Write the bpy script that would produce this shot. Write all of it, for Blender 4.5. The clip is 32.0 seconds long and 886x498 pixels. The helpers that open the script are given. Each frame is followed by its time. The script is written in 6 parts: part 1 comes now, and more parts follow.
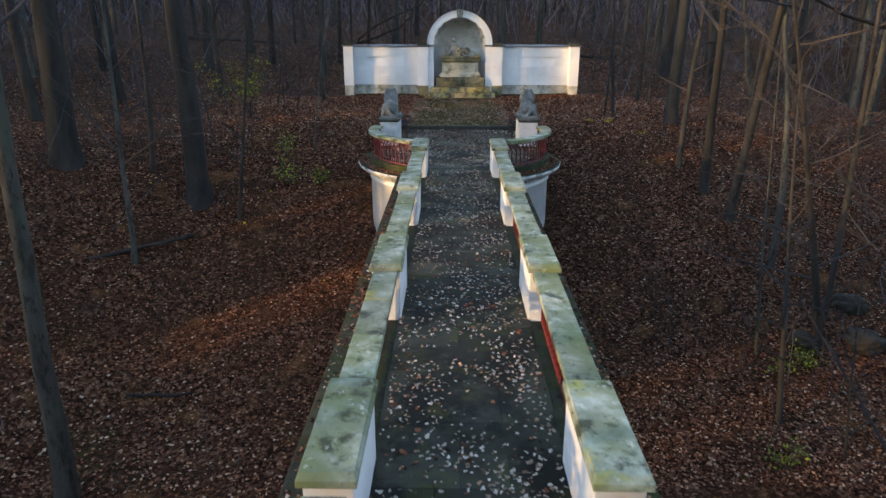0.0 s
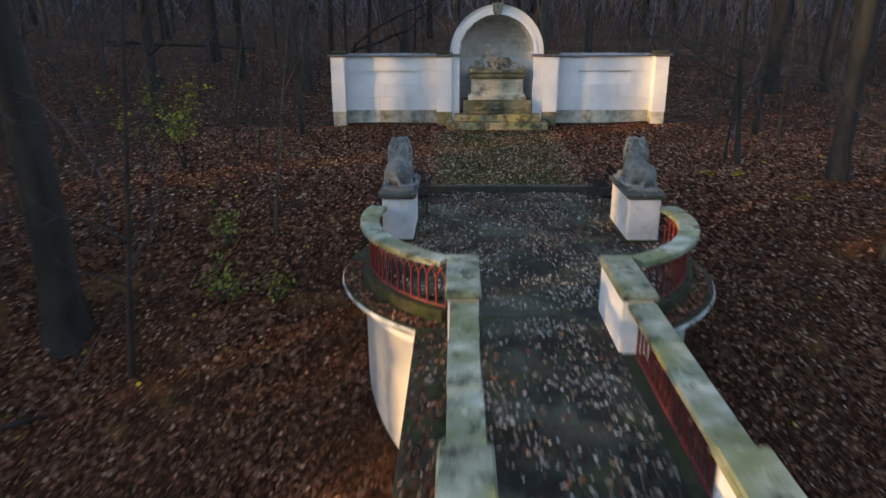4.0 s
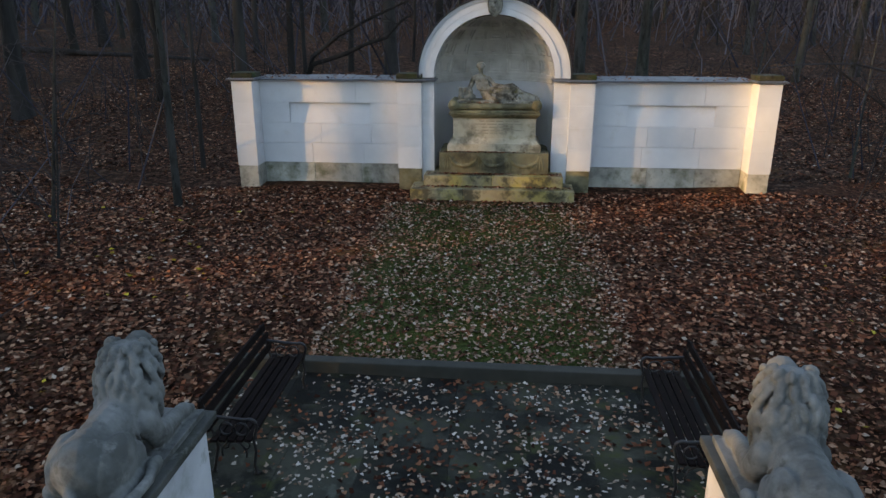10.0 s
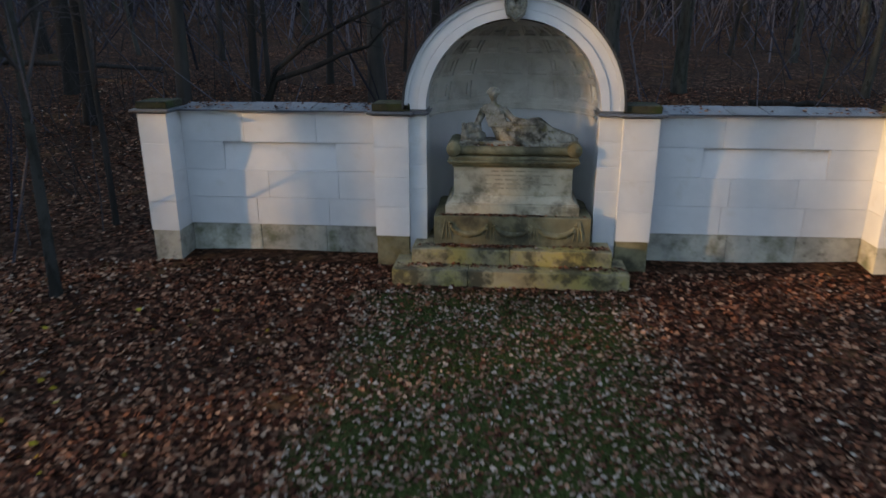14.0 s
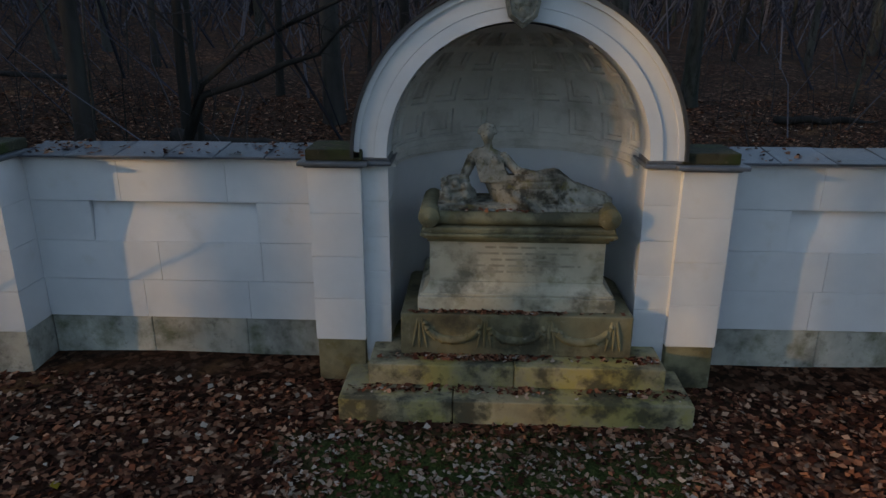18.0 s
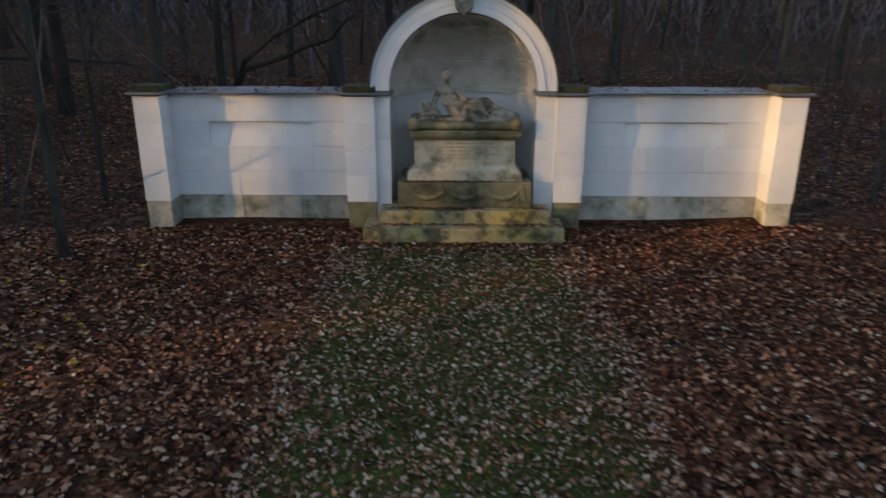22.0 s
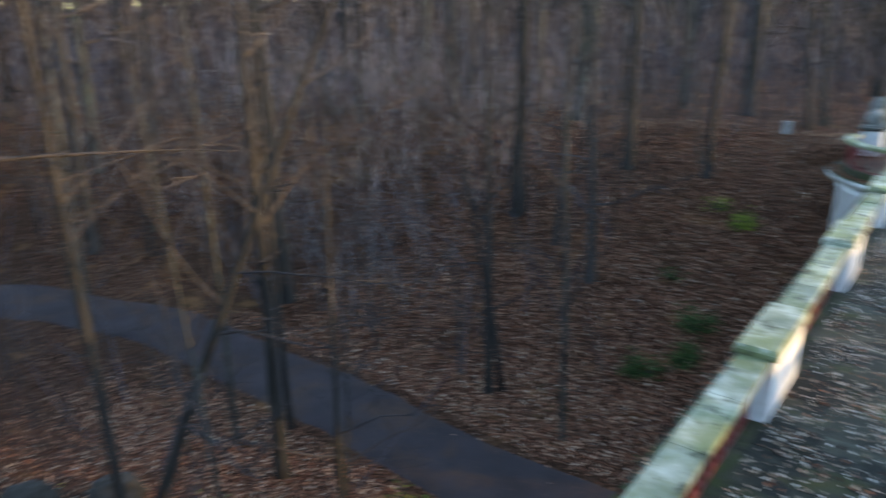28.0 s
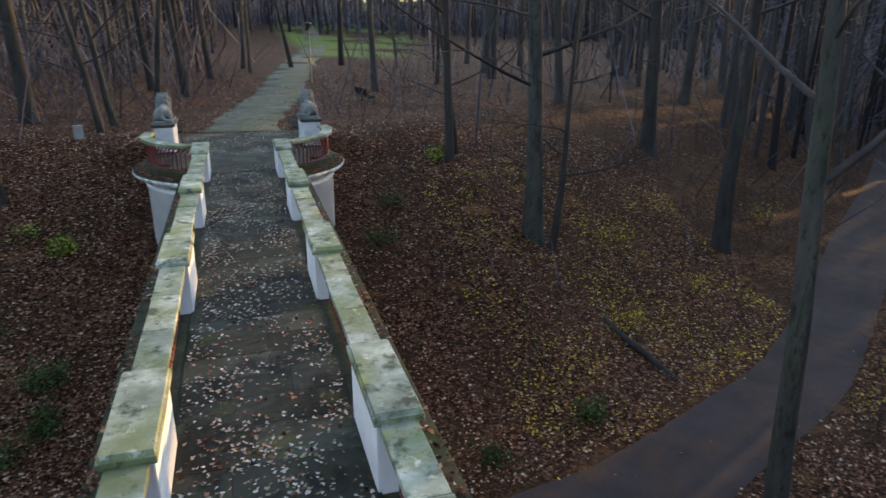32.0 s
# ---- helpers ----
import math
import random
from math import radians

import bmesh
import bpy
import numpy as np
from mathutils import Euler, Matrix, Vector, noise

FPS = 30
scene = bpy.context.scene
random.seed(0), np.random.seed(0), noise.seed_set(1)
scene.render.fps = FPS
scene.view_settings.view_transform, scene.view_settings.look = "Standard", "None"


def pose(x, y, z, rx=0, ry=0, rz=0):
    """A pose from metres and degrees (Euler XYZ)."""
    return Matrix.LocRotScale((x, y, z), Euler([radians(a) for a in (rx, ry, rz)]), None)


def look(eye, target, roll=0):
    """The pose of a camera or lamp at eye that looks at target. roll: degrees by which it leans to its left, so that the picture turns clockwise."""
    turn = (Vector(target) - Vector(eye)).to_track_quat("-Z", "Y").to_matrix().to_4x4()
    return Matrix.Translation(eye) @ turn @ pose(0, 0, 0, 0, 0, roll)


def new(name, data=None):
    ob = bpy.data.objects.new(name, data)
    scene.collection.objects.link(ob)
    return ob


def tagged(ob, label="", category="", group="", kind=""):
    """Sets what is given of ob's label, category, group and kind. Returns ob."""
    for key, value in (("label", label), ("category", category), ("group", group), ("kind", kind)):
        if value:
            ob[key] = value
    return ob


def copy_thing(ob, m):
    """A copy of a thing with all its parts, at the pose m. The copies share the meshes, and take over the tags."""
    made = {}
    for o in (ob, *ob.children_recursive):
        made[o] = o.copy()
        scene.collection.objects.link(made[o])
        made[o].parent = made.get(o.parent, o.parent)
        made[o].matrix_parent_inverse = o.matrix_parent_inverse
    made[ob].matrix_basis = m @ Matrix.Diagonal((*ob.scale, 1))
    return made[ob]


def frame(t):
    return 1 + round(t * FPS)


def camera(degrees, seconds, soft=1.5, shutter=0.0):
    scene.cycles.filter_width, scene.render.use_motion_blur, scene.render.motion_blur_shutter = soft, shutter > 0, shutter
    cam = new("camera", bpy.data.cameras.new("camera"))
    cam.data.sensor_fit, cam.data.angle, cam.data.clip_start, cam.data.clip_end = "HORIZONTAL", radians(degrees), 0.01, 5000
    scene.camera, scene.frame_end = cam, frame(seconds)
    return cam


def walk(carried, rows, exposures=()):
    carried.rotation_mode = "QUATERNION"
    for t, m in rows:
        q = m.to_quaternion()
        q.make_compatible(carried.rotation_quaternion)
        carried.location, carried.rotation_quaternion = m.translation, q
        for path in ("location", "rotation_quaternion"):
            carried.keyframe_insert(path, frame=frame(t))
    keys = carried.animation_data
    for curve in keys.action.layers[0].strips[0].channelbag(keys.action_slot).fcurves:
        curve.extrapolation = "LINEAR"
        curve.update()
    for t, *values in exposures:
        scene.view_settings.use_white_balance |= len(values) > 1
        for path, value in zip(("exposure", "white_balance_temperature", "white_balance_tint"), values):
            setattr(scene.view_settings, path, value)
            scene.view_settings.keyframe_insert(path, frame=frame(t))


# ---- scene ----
cam = camera(65.71, 32.0, soft=1.5, shutter=0.9)
PATH = [
    (0.0, -0.275, 0.382, 4.213, 0.87, -18.23, -0.11),
    (0.5, -0.388, 0.856, 4.204, 0.89, -18.22, -0.13),
    (1.0, -0.633, 1.704, 4.194, 0.91, -18.20, -0.13),
    (1.5, -0.913, 2.875, 4.175, 0.93, -18.16, -0.09),
    (2.0, -1.170, 4.318, 4.154, 0.99, -18.15, -0.06),
    (2.5, -1.402, 5.994, 4.138, 1.02, -18.14, 0.00),
    (4.5, -1.286, 13.841, 4.287, 1.39, -18.34, 0.21),
    (5.0, -0.624, 15.893, 4.309, 1.48, -18.31, 0.23),
    (5.5, 0.033, 17.681, 4.319, 1.67, -18.28, 0.19),
    (6.0, 0.632, 19.240, 4.324, 5.33, -18.14, 0.15),
    (6.5, 1.109, 20.518, 4.324, 5.61, -18.07, 0.09),
    (7.0, 1.437, 21.486, 4.335, 8.16, -18.02, 0.07),
    (7.5, 1.422, 21.965, 4.322, 8.71, -18.01, 0.08),
    (8.0, 1.016, 22.080, 4.296, 8.62, -17.96, 0.09),
    (8.5, 0.569, 21.944, 4.272, 8.67, -17.98, 0.08),
    (9.0, 0.409, 21.924, 4.255, 8.68, -17.98, 0.09),
    (9.5, 0.378, 21.915, 4.245, 6.41, -17.98, 0.06),
    (10.0, 0.348, 21.920, 4.248, 5.26, -18.00, 0.02),
    (10.5, 0.330, 22.012, 4.250, 5.25, -18.05, 0.02),
    (11.0, 0.266, 22.529, 4.267, 5.20, -18.06, -0.03),
    (11.5, 0.170, 23.416, 4.288, 5.23, -18.05, -0.04),
    (12.0, 0.095, 24.256, 4.313, 5.32, -17.97, 0.02),
    (12.5, 0.061, 24.563, 4.332, 5.22, -18.04, 0.07),
    (13.0, 0.021, 25.046, 4.350, 5.00, -18.07, 0.08),
    (13.5, -0.027, 25.883, 4.368, 4.97, -18.08, 0.05),
    (14.0, -0.104, 26.954, 4.391, 5.01, -18.03, 0.02),
    (14.5, -0.212, 27.580, 4.402, 4.58, -18.02, -0.00),
    (16.5, -0.279, 29.598, 4.440, 2.96, -18.14, -0.11),
    (17.0, -0.350, 30.422, 4.462, 2.85, -18.07, -0.11),
    (17.5, -0.382, 30.700, 4.461, 2.78, -18.09, -0.14),
    (18.0, -0.417, 30.758, 4.461, 2.65, -18.08, -0.15),
    (18.5, -0.438, 30.740, 4.465, 1.31, -18.05, -0.18),
    (19.0, -0.449, 30.387, 4.462, 1.27, -18.02, -0.17),
    (19.5, -0.426, 29.613, 4.454, 1.30, -17.98, -0.14),
    (20.0, -0.392, 28.479, 4.440, 1.25, -17.94, -0.11),
    (20.5, -0.328, 27.205, 4.380, 1.33, -18.16, -0.09),
    (21.0, -0.298, 26.564, 4.348, 1.41, -18.20, -0.07),
    (21.5, -0.228, 25.781, 4.330, 1.67, -18.17, -0.01),
    (22.0, -0.129, 25.023, 4.307, 0.96, -18.20, -0.02),
    (22.5, 0.098, 24.780, 4.288, -9.43, -18.21, -0.07),
    (23.0, 0.173, 24.714, 4.256, -21.35, -18.29, -0.08),
    (23.5, 0.259, 24.610, 4.246, -33.02, -18.28, -0.07),
    (24.0, 0.292, 24.416, 4.245, -44.25, -18.23, -0.05),
    (24.5, 0.272, 24.387, 4.240, -56.26, -18.20, -0.04),
    (25.0, 0.253, 24.353, 4.232, -68.27, -18.19, -0.00),
    (25.5, 0.177, 24.310, 4.234, -80.34, -18.14, 0.02),
    (27.5, -0.297, 24.594, 4.243, -129.80, -18.02, -0.02),
    (28.0, -0.397, 24.659, 4.243, -142.20, -17.99, -0.04),
    (28.5, -0.464, 24.689, 4.244, -154.55, -17.95, -0.06),
    (29.0, -0.482, 24.654, 4.230, -166.65, -18.01, -0.07),
    (29.5, -0.432, 24.648, 4.224, -172.29, -18.07, -0.08),
    (30.0, -0.356, 24.261, 4.228, -172.31, -18.11, -0.04),
    (30.5, -0.214, 23.464, 4.242, -172.41, -18.14, -0.01),
    (31.0, -0.135, 22.725, 4.263, -180.32, -18.14, 0.00),
    (31.5, -0.123, 22.525, 4.269, -192.25, -18.21, 0.00),
    (32.0, -0.072, 22.468, 4.272, -196.45, -18.29, 0.01),
]
EXPOSE = [(0, 2.86, 9800, 20), (2.5, 2.78, 9700, 20), (4.5, 2.53, 10300, 24), (5.5, 2.46, 10200, 23), (9, 2.5, 10500, 22), (13, 2.25, 9950, 22), (17.5, 1.5, 9300, 19), (19, 1.55, 9800, 21), (20.5, 1.92, 10600, 24), (22, 2.1, 10600, 24), (23, 2.2, 10600, 25), (24, 2.7, 11400, 29), (25, 2.98, 11400, 26), (27, 3.45, 9300, 16), (28.3, 3.45, 9000, 15), (29, 3.05, 10000, 19), (30, 3.05, 10600, 22), (32, 3.03, 10800, 23)]
walk(cam, [(t, pose(x, y, z, 90 + pitch, roll, yaw)) for t, x, y, z, yaw, pitch, roll in PATH], EXPOSE)
# ---- daylight: a low, warm sun behind the woods, and the clear evening sky
SUN_EL, SUN_AZ = 9.0, math.atan2(-0.903, -0.430)
sun_dir = Vector((math.sin(SUN_AZ) * math.cos(radians(SUN_EL)), math.cos(SUN_AZ) * math.cos(radians(SUN_EL)), math.sin(radians(SUN_EL))))
world = bpy.data.worlds.new("sky")
scene.world = world
world.use_nodes = True
wn = world.node_tree.nodes
sky = wn.new("ShaderNodeTexSky")
sky.sky_type, sky.sun_disc, sky.sun_elevation, sky.sun_rotation = "NISHITA", False, radians(SUN_EL), SUN_AZ
sky.air_density, sky.dust_density, sky.ozone_density = 1.0, 0.4, 3.0
wn["Background"].inputs["Strength"].default_value = 0.15
world.node_tree.links.new(sky.outputs["Color"], wn["Background"].inputs["Color"])
sun = new("sun", bpy.data.lights.new("sun", "SUN"))
sun.data.energy, sun.data.angle, sun.data.color = 1.1, radians(0.9), (1.0, 0.73, 0.37)
sun.matrix_world = look(sun_dir * 200, (0, 0, 0))


# ---- materials
def surf(name, cols, scale=2.0, rough=0.8, bump=0.3, bscale=40.0, stains=(), rand=0.0, metallic=0.0, spec=0.5, stretch=(1, 1, 1)):
    """A procedural surface in world metres: a ramp of colours, stains of (colour, scale, low, high, amount), fine relief."""
    m = bpy.data.materials.new(name)
    m.use_nodes = True
    t = m.node_tree
    n, l = t.nodes, t.links
    bsdf = n["Principled BSDF"]
    geo = n.new("ShaderNodeNewGeometry")
    mp = n.new("ShaderNodeMapping")
    mp.inputs["Scale"].default_value = stretch
    l.new(geo.outputs["Position"], mp.inputs["Vector"])
    pos = mp.outputs["Vector"]

    def noise_at(s, detail=5.0, roughness=0.6):
        x = n.new("ShaderNodeTexNoise")
        x.inputs["Scale"].default_value, x.inputs["Detail"].default_value, x.inputs["Roughness"].default_value = s, detail, roughness
        l.new(pos, x.inputs["Vector"])
        return x.outputs["Fac"]

    ramp = n.new("ShaderNodeValToRGB")
    e = ramp.color_ramp.elements
    while len(e) < len(cols):
        e.new(0.5)
    for i, c in enumerate(cols):
        e[i].position = 0.28 + 0.44 * i / max(1, len(cols) - 1)
        e[i].color = (*c, 1)
    l.new(noise_at(scale), ramp.inputs["Fac"])
    col = ramp.outputs["Color"]
    for c, s, lo, hi, amt in stains:
        mr = n.new("ShaderNodeMapRange")
        mr.inputs["From Min"].default_value, mr.inputs["From Max"].default_value, mr.inputs["To Max"].default_value = lo, hi, amt
        l.new(noise_at(s, 7.0, 0.65), mr.inputs["Value"])
        mix = n.new("ShaderNodeMix")
        mix.data_type = "RGBA"
        ins = [i for i in mix.inputs if i.type == "RGBA"]
        l.new(col, ins[0])
        ins[1].default_value = (*c, 1)
        l.new(mr.outputs["Result"], mix.inputs["Factor"])
        col = [o for o in mix.outputs if o.type == "RGBA"][0]
    if rand:
        info = n.new("ShaderNodeObjectInfo")
        mr = n.new("ShaderNodeMapRange")
        mr.inputs["To Min"].default_value, mr.inputs["To Max"].default_value = 1 - rand, 1 + rand
        l.new(info.outputs["Random"], mr.inputs["Value"])
        hsv = n.new("ShaderNodeHueSaturation")
        l.new(mr.outputs["Result"], hsv.inputs["Value"])
        l.new(col, hsv.inputs["Color"])
        col = hsv.outputs["Color"]
    l.new(col, bsdf.inputs["Base Color"])
    rr = n.new("ShaderNodeMapRange")
    rr.inputs["To Min"].default_value, rr.inputs["To Max"].default_value = max(0.05, rough - 0.15), min(1, rough + 0.15)
    l.new(noise_at(scale * 4), rr.inputs["Value"])
    l.new(rr.outputs["Result"], bsdf.inputs["Roughness"])
    bsdf.inputs["Metallic"].default_value = metallic
    bsdf.inputs["Specular IOR Level"].default_value = spec
    if bump:
        b = n.new("ShaderNodeBump")
        b.inputs["Strength"].default_value, b.inputs["Distance"].default_value = bump, 0.4 / bscale
        l.new(noise_at(bscale, 6.0, 0.7), b.inputs["Height"])
        l.new(b.outputs["Normal"], bsdf.inputs["Normal"])
    return m


def island_mat(name, cols, rough=0.7, spread=None):
    """Each loose piece of a joined mesh takes its own colour out of a row of colours."""
    m = bpy.data.materials.new(name)
    m.use_nodes = True
    n, l = m.node_tree.nodes, m.node_tree.links
    geo, ramp = n.new("ShaderNodeNewGeometry"), n.new("ShaderNodeValToRGB")
    e = ramp.color_ramp.elements
    while len(e) < len(cols):
        e.new(0.5)
    for i, c in enumerate(cols):
        e[i].position, e[i].color = (spread[i] if spread else i / (len(cols) - 1)), (*c, 1)
    l.new(geo.outputs["Random Per Island"], ramp.inputs["Fac"])
    nz = n.new("ShaderNodeTexNoise")
    nz.inputs["Scale"].default_value = 60
    l.new(geo.outputs["Position"], nz.inputs["Vector"])
    mr = n.new("ShaderNodeMapRange")
    mr.inputs["To Min"].default_value, mr.inputs["To Max"].default_value = 0.7, 1.3
    l.new(nz.outputs["Fac"], mr.inputs["Value"])
    hsv = n.new("ShaderNodeHueSaturation")
    l.new(mr.outputs["Result"], hsv.inputs["Value"])
    l.new(ramp.outputs["Color"], hsv.inputs["Color"])
    l.new(hsv.outputs["Color"], n["Principled BSDF"].inputs["Base Color"])
    n["Principled BSDF"].inputs["Roughness"].default_value = rough
    n["Principled BSDF"].inputs["Specular IOR Level"].default_value = 0.06
    return m


def litter_mat(name):
    """The woodland floor: overlapping fallen leaves as cells, a mossy lawn before the monument."""
    m = bpy.data.materials.new(name)
    m.use_nodes = True
    n, l = m.node_tree.nodes, m.node_tree.links
    bsdf = n["Principled BSDF"]
    geo = n.new("ShaderNodeNewGeometry")
    pos = geo.outputs["Position"]
    wob = n.new("ShaderNodeTexNoise")
    wob.inputs["Scale"].default_value = 9
    l.new(pos, wob.inputs["Vector"])
    add = n.new("ShaderNodeVectorMath")
    add.operation = "MULTIPLY_ADD"
    add.inputs[1].default_value = (0.09, 0.09, 0.09)
    l.new(wob.outputs["Color"], add.inputs[0])
    l.new(pos, add.inputs[2])

    def cells(s):
        v = n.new("ShaderNodeTexVoronoi")
        v.inputs["Scale"].default_value = s
        l.new(add.outputs[0], v.inputs["Vector"])
        sp = n.new("ShaderNodeSeparateColor")
        l.new(v.outputs["Color"], sp.inputs["Color"])
        return sp.outputs["Red"], v.outputs["Distance"]

    def ramp_of(fac, rows):
        r = n.new("ShaderNodeValToRGB")
        e = r.color_ramp.elements
        while len(e) < len(rows):
            e.new(0.5)
        for i, (p, c) in enumerate(rows):
            e[i].position, e[i].color = p, (*c, 1)
        l.new(fac, r.inputs["Fac"])
        return r.outputs["Color"]

    def noise_at(s, d=5.0):
        x = n.new("ShaderNodeTexNoise")
        x.inputs["Scale"].default_value, x.inputs["Detail"].default_value = s, d
        l.new(pos, x.inputs["Vector"])
        return x.outputs["Fac"]

    def mix(fac, a, b, mode="MIX"):
        x = n.new("ShaderNodeMix")
        x.data_type, x.blend_type = "RGBA", mode
        ins = [i for i in x.inputs if i.type == "RGBA"]
        l.new(a, ins[0])
        l.new(b, ins[1])
        if isinstance(fac, float):
            x.inputs["Factor"].default_value = fac
        else:
            l.new(fac, x.inputs["Factor"])
        return [o for o in x.outputs if o.type == "RGBA"][0]

    def span(v, lo, hi, a=0.0, b=1.0):
        x = n.new("ShaderNodeMapRange")
        x.inputs["From Min"].default_value, x.inputs["From Max"].default_value = lo, hi
        x.inputs["To Min"].default_value, x.inputs["To Max"].default_value = a, b
        l.new(v, x.inputs["Value"])
        return x.outputs["Result"]

    def calc(op, a, b):
        x = n.new("ShaderNodeMath")
        x.operation = op
        for i, v in enumerate((a, b)):
            if isinstance(v, (int, float)):
                x.inputs[i].default_value = v
            else:
                l.new(v, x.inputs[i])
        return x.outputs[0]

    c1, d1 = cells(11.0)
    c2, d2 = cells(17.0)
    rows = [(0.0, (0.004, 0.002, 0.0015)), (0.4, (0.018, 0.007, 0.0045)), (0.65, (0.055, 0.021, 0.012)), (0.85, (0.12, 0.05, 0.029)), (1.0, (0.26, 0.145, 0.095))]
    leaf = mix(0.45, ramp_of(c1, rows), ramp_of(c2, rows))
    leaf = mix(span(noise_at(0.45), 0.42, 0.66, 0.0, 0.75), leaf, ramp_of(noise_at(14.0), [(0.3, (0.015, 0.009, 0.006)), (0.7, (0.050, 0.024, 0.014))]))
    leaf = mix(span(noise_at(0.9), 0.60, 0.72, 0.0, 0.5), leaf, ramp_of(c2, [(0.0, (0.10, 0.045, 0.02)), (1.0, (0.26, 0.12, 0.05))]))
    green = ramp_of(noise_at(30.0), [(0.3, (0.015, 0.023, 0.008)), (0.5, (0.034, 0.052, 0.014)), (0.7, (0.075, 0.10, 0.032))])
    sep = n.new("ShaderNodeSeparateXYZ")
    l.new(pos, sep.inputs[0])
    edge = calc("MULTIPLY", calc("SUBTRACT", noise_at(1.6), 0.5), 1.6)
    ax = calc("ADD", calc("ABSOLUTE", calc("ADD", sep.outputs["X"], 0.12), 0), edge)
    inx = span(ax, 1.55, 2.25, 1.0, 0.0)
    y0 = span(calc("ADD", sep.outputs["Y"], edge), 29.7, 30.1)
    y1 = span(calc("ADD", sep.outputs["Y"], edge), 36.3, 37.2, 1.0, 0.0)
    lawn = calc("MULTIPLY", calc("MULTIPLY", inx, y0), y1)
    lawn = calc("MULTIPLY", lawn, span(noise_at(3.2), 0.3, 0.6, 0.8, 1.0))
    wild = calc("MULTIPLY", span(noise_at(0.23), 0.62, 0.75), span(noise_at(5.0), 0.5, 0.62, 0.0, 0.6))
    meadow = span(sep.outputs["Y"], -48.0, -60.0, 0.0, 0.95)
    mead = calc("MULTIPLY", meadow, span(noise_at(0.06), 0.40, 0.50))
    mead = calc("MULTIPLY", mead, span(sep.outputs["X"], -8.0, -11.0, 0.0, 1.0))
    mead = calc("MULTIPLY", mead, span(calc("ADD", sep.outputs["X"], calc("MULTIPLY", sep.outputs["Y"], -0.27)), -6.0, -1.0))
    col = mix(lawn, leaf, green)
    col = mix(wild, col, green)
    bright = ramp_of(noise_at(6.0), [(0.3, (0.045, 0.085, 0.018)), (0.7, (0.10, 0.16, 0.035))])
    col = mix(mead, col, bright)
    l.new(col, bsdf.inputs["Base Color"])
    bsdf.inputs["Roughness"].default_value = 0.8
    bsdf.inputs["Specular IOR Level"].default_value = 0.05
    b = n.new("ShaderNodeBump")
    b.inputs["Strength"].default_value, b.inputs["Distance"].default_value = 0.9, 0.04
    l.new(calc("ADD", c1, calc("MULTIPLY", c2, 0.6)), b.inputs["Height"])
    l.new(b.outputs["Normal"], bsdf.inputs["Normal"])
    return m


MOSS, ALGAE, DIRT, LICHEN = (0.045, 0.055, 0.02), (0.17, 0.20, 0.11), (0.05, 0.045, 0.038), (0.42, 0.44, 0.38)
M_LITTER = litter_mat("leaf_litter")
M_PLASTER = surf("white_plaster", [(0.52, 0.545, 0.575), (0.65, 0.665, 0.685)], 1.1, 0.75, 0.25, 60, [((0.48, 0.46, 0.42), 2.3, 0.6, 0.78, 0.5), ((0.55, 0.57, 0.55), 9.0, 0.62, 0.8, 0.45)], 0.03)
M_PLASTER2 = surf("bridge_plaster", [(0.53, 0.555, 0.58), (0.69, 0.705, 0.715)], 1.3, 0.75, 0.3, 55, [((0.36, 0.36, 0.31), 2.0, 0.58, 0.8, 0.6), ((0.16, 0.19, 0.11), 3.0, 0.66, 0.82, 0.55)], 0.04)
M_PEDESTAL = surf("stained_pedestal", [(0.38, 0.41, 0.44), (0.56, 0.58, 0.60)], 1.6, 0.8, 0.35, 50, [((0.24, 0.26, 0.23), 2.2, 0.52, 0.70, 0.7), ((0.10, 0.12, 0.08), 3.6, 0.60, 0.74, 0.6), ((0.20, 0.15, 0.10), 7.0, 0.63, 0.72, 0.4)], 0.05)
M_PLINTH = surf("plinth_stone", [(0.22, 0.23, 0.21), (0.48, 0.46, 0.40)], 2.0, 0.85, 0.5, 40, [((0.09, 0.10, 0.05), 2.2, 0.48, 0.66, 0.85), (DIRT, 1.3, 0.52, 0.70, 0.7), ((0.05, 0.05, 0.04), 6.0, 0.58, 0.68, 0.6)], 0.15)
M_COPING = surf("coping_stone", [(0.075, 0.095, 0.065), (0.21, 0.24, 0.18), (0.42, 0.45, 0.39)], 2.0, 0.8, 0.5, 45, [((0.10, 0.125, 0.035), 1.1, 0.45, 0.59, 0.75), ((0.024, 0.032, 0.014), 3.0, 0.53, 0.63, 0.9), (LICHEN, 5.0, 0.60, 0.68, 0.75), ((0.27, 0.25, 0.045), 1.6, 0.60, 0.70, 0.75), ((0.03, 0.03, 0.025), 14.0, 0.60, 0.66, 0.6)], 0.22)
M_SLAB = surf("deck_slab", [(0.012, 0.013, 0.009), (0.058, 0.060, 0.045)], 1.3, 0.8, 0.5, 35, [((0.006, 0.007, 0.006), 0.9, 0.46, 0.56, 0.9), ((0.10, 0.108, 0.088), 5.0, 0.58, 0.72, 0.6), ((0.038, 0.046, 0.014), 2.2, 0.53, 0.66, 0.8)], 0.5, spec=0.2)
M_CORNICE = surf("stained_cornice", [(0.46, 0.48, 0.47), (0.74, 0.75, 0.75)], 2.6, 0.8, 0.4, 50, [((0.07, 0.085, 0.045), 3.2, 0.46, 0.64, 0.85), ((0.03, 0.032, 0.026), 6.5, 0.55, 0.68, 0.8)])
M_MORTAR = surf("deck_bed", [(0.018, 0.021, 0.016), (0.04, 0.04, 0.033)], 5.0, 0.9, 0.5, 60)
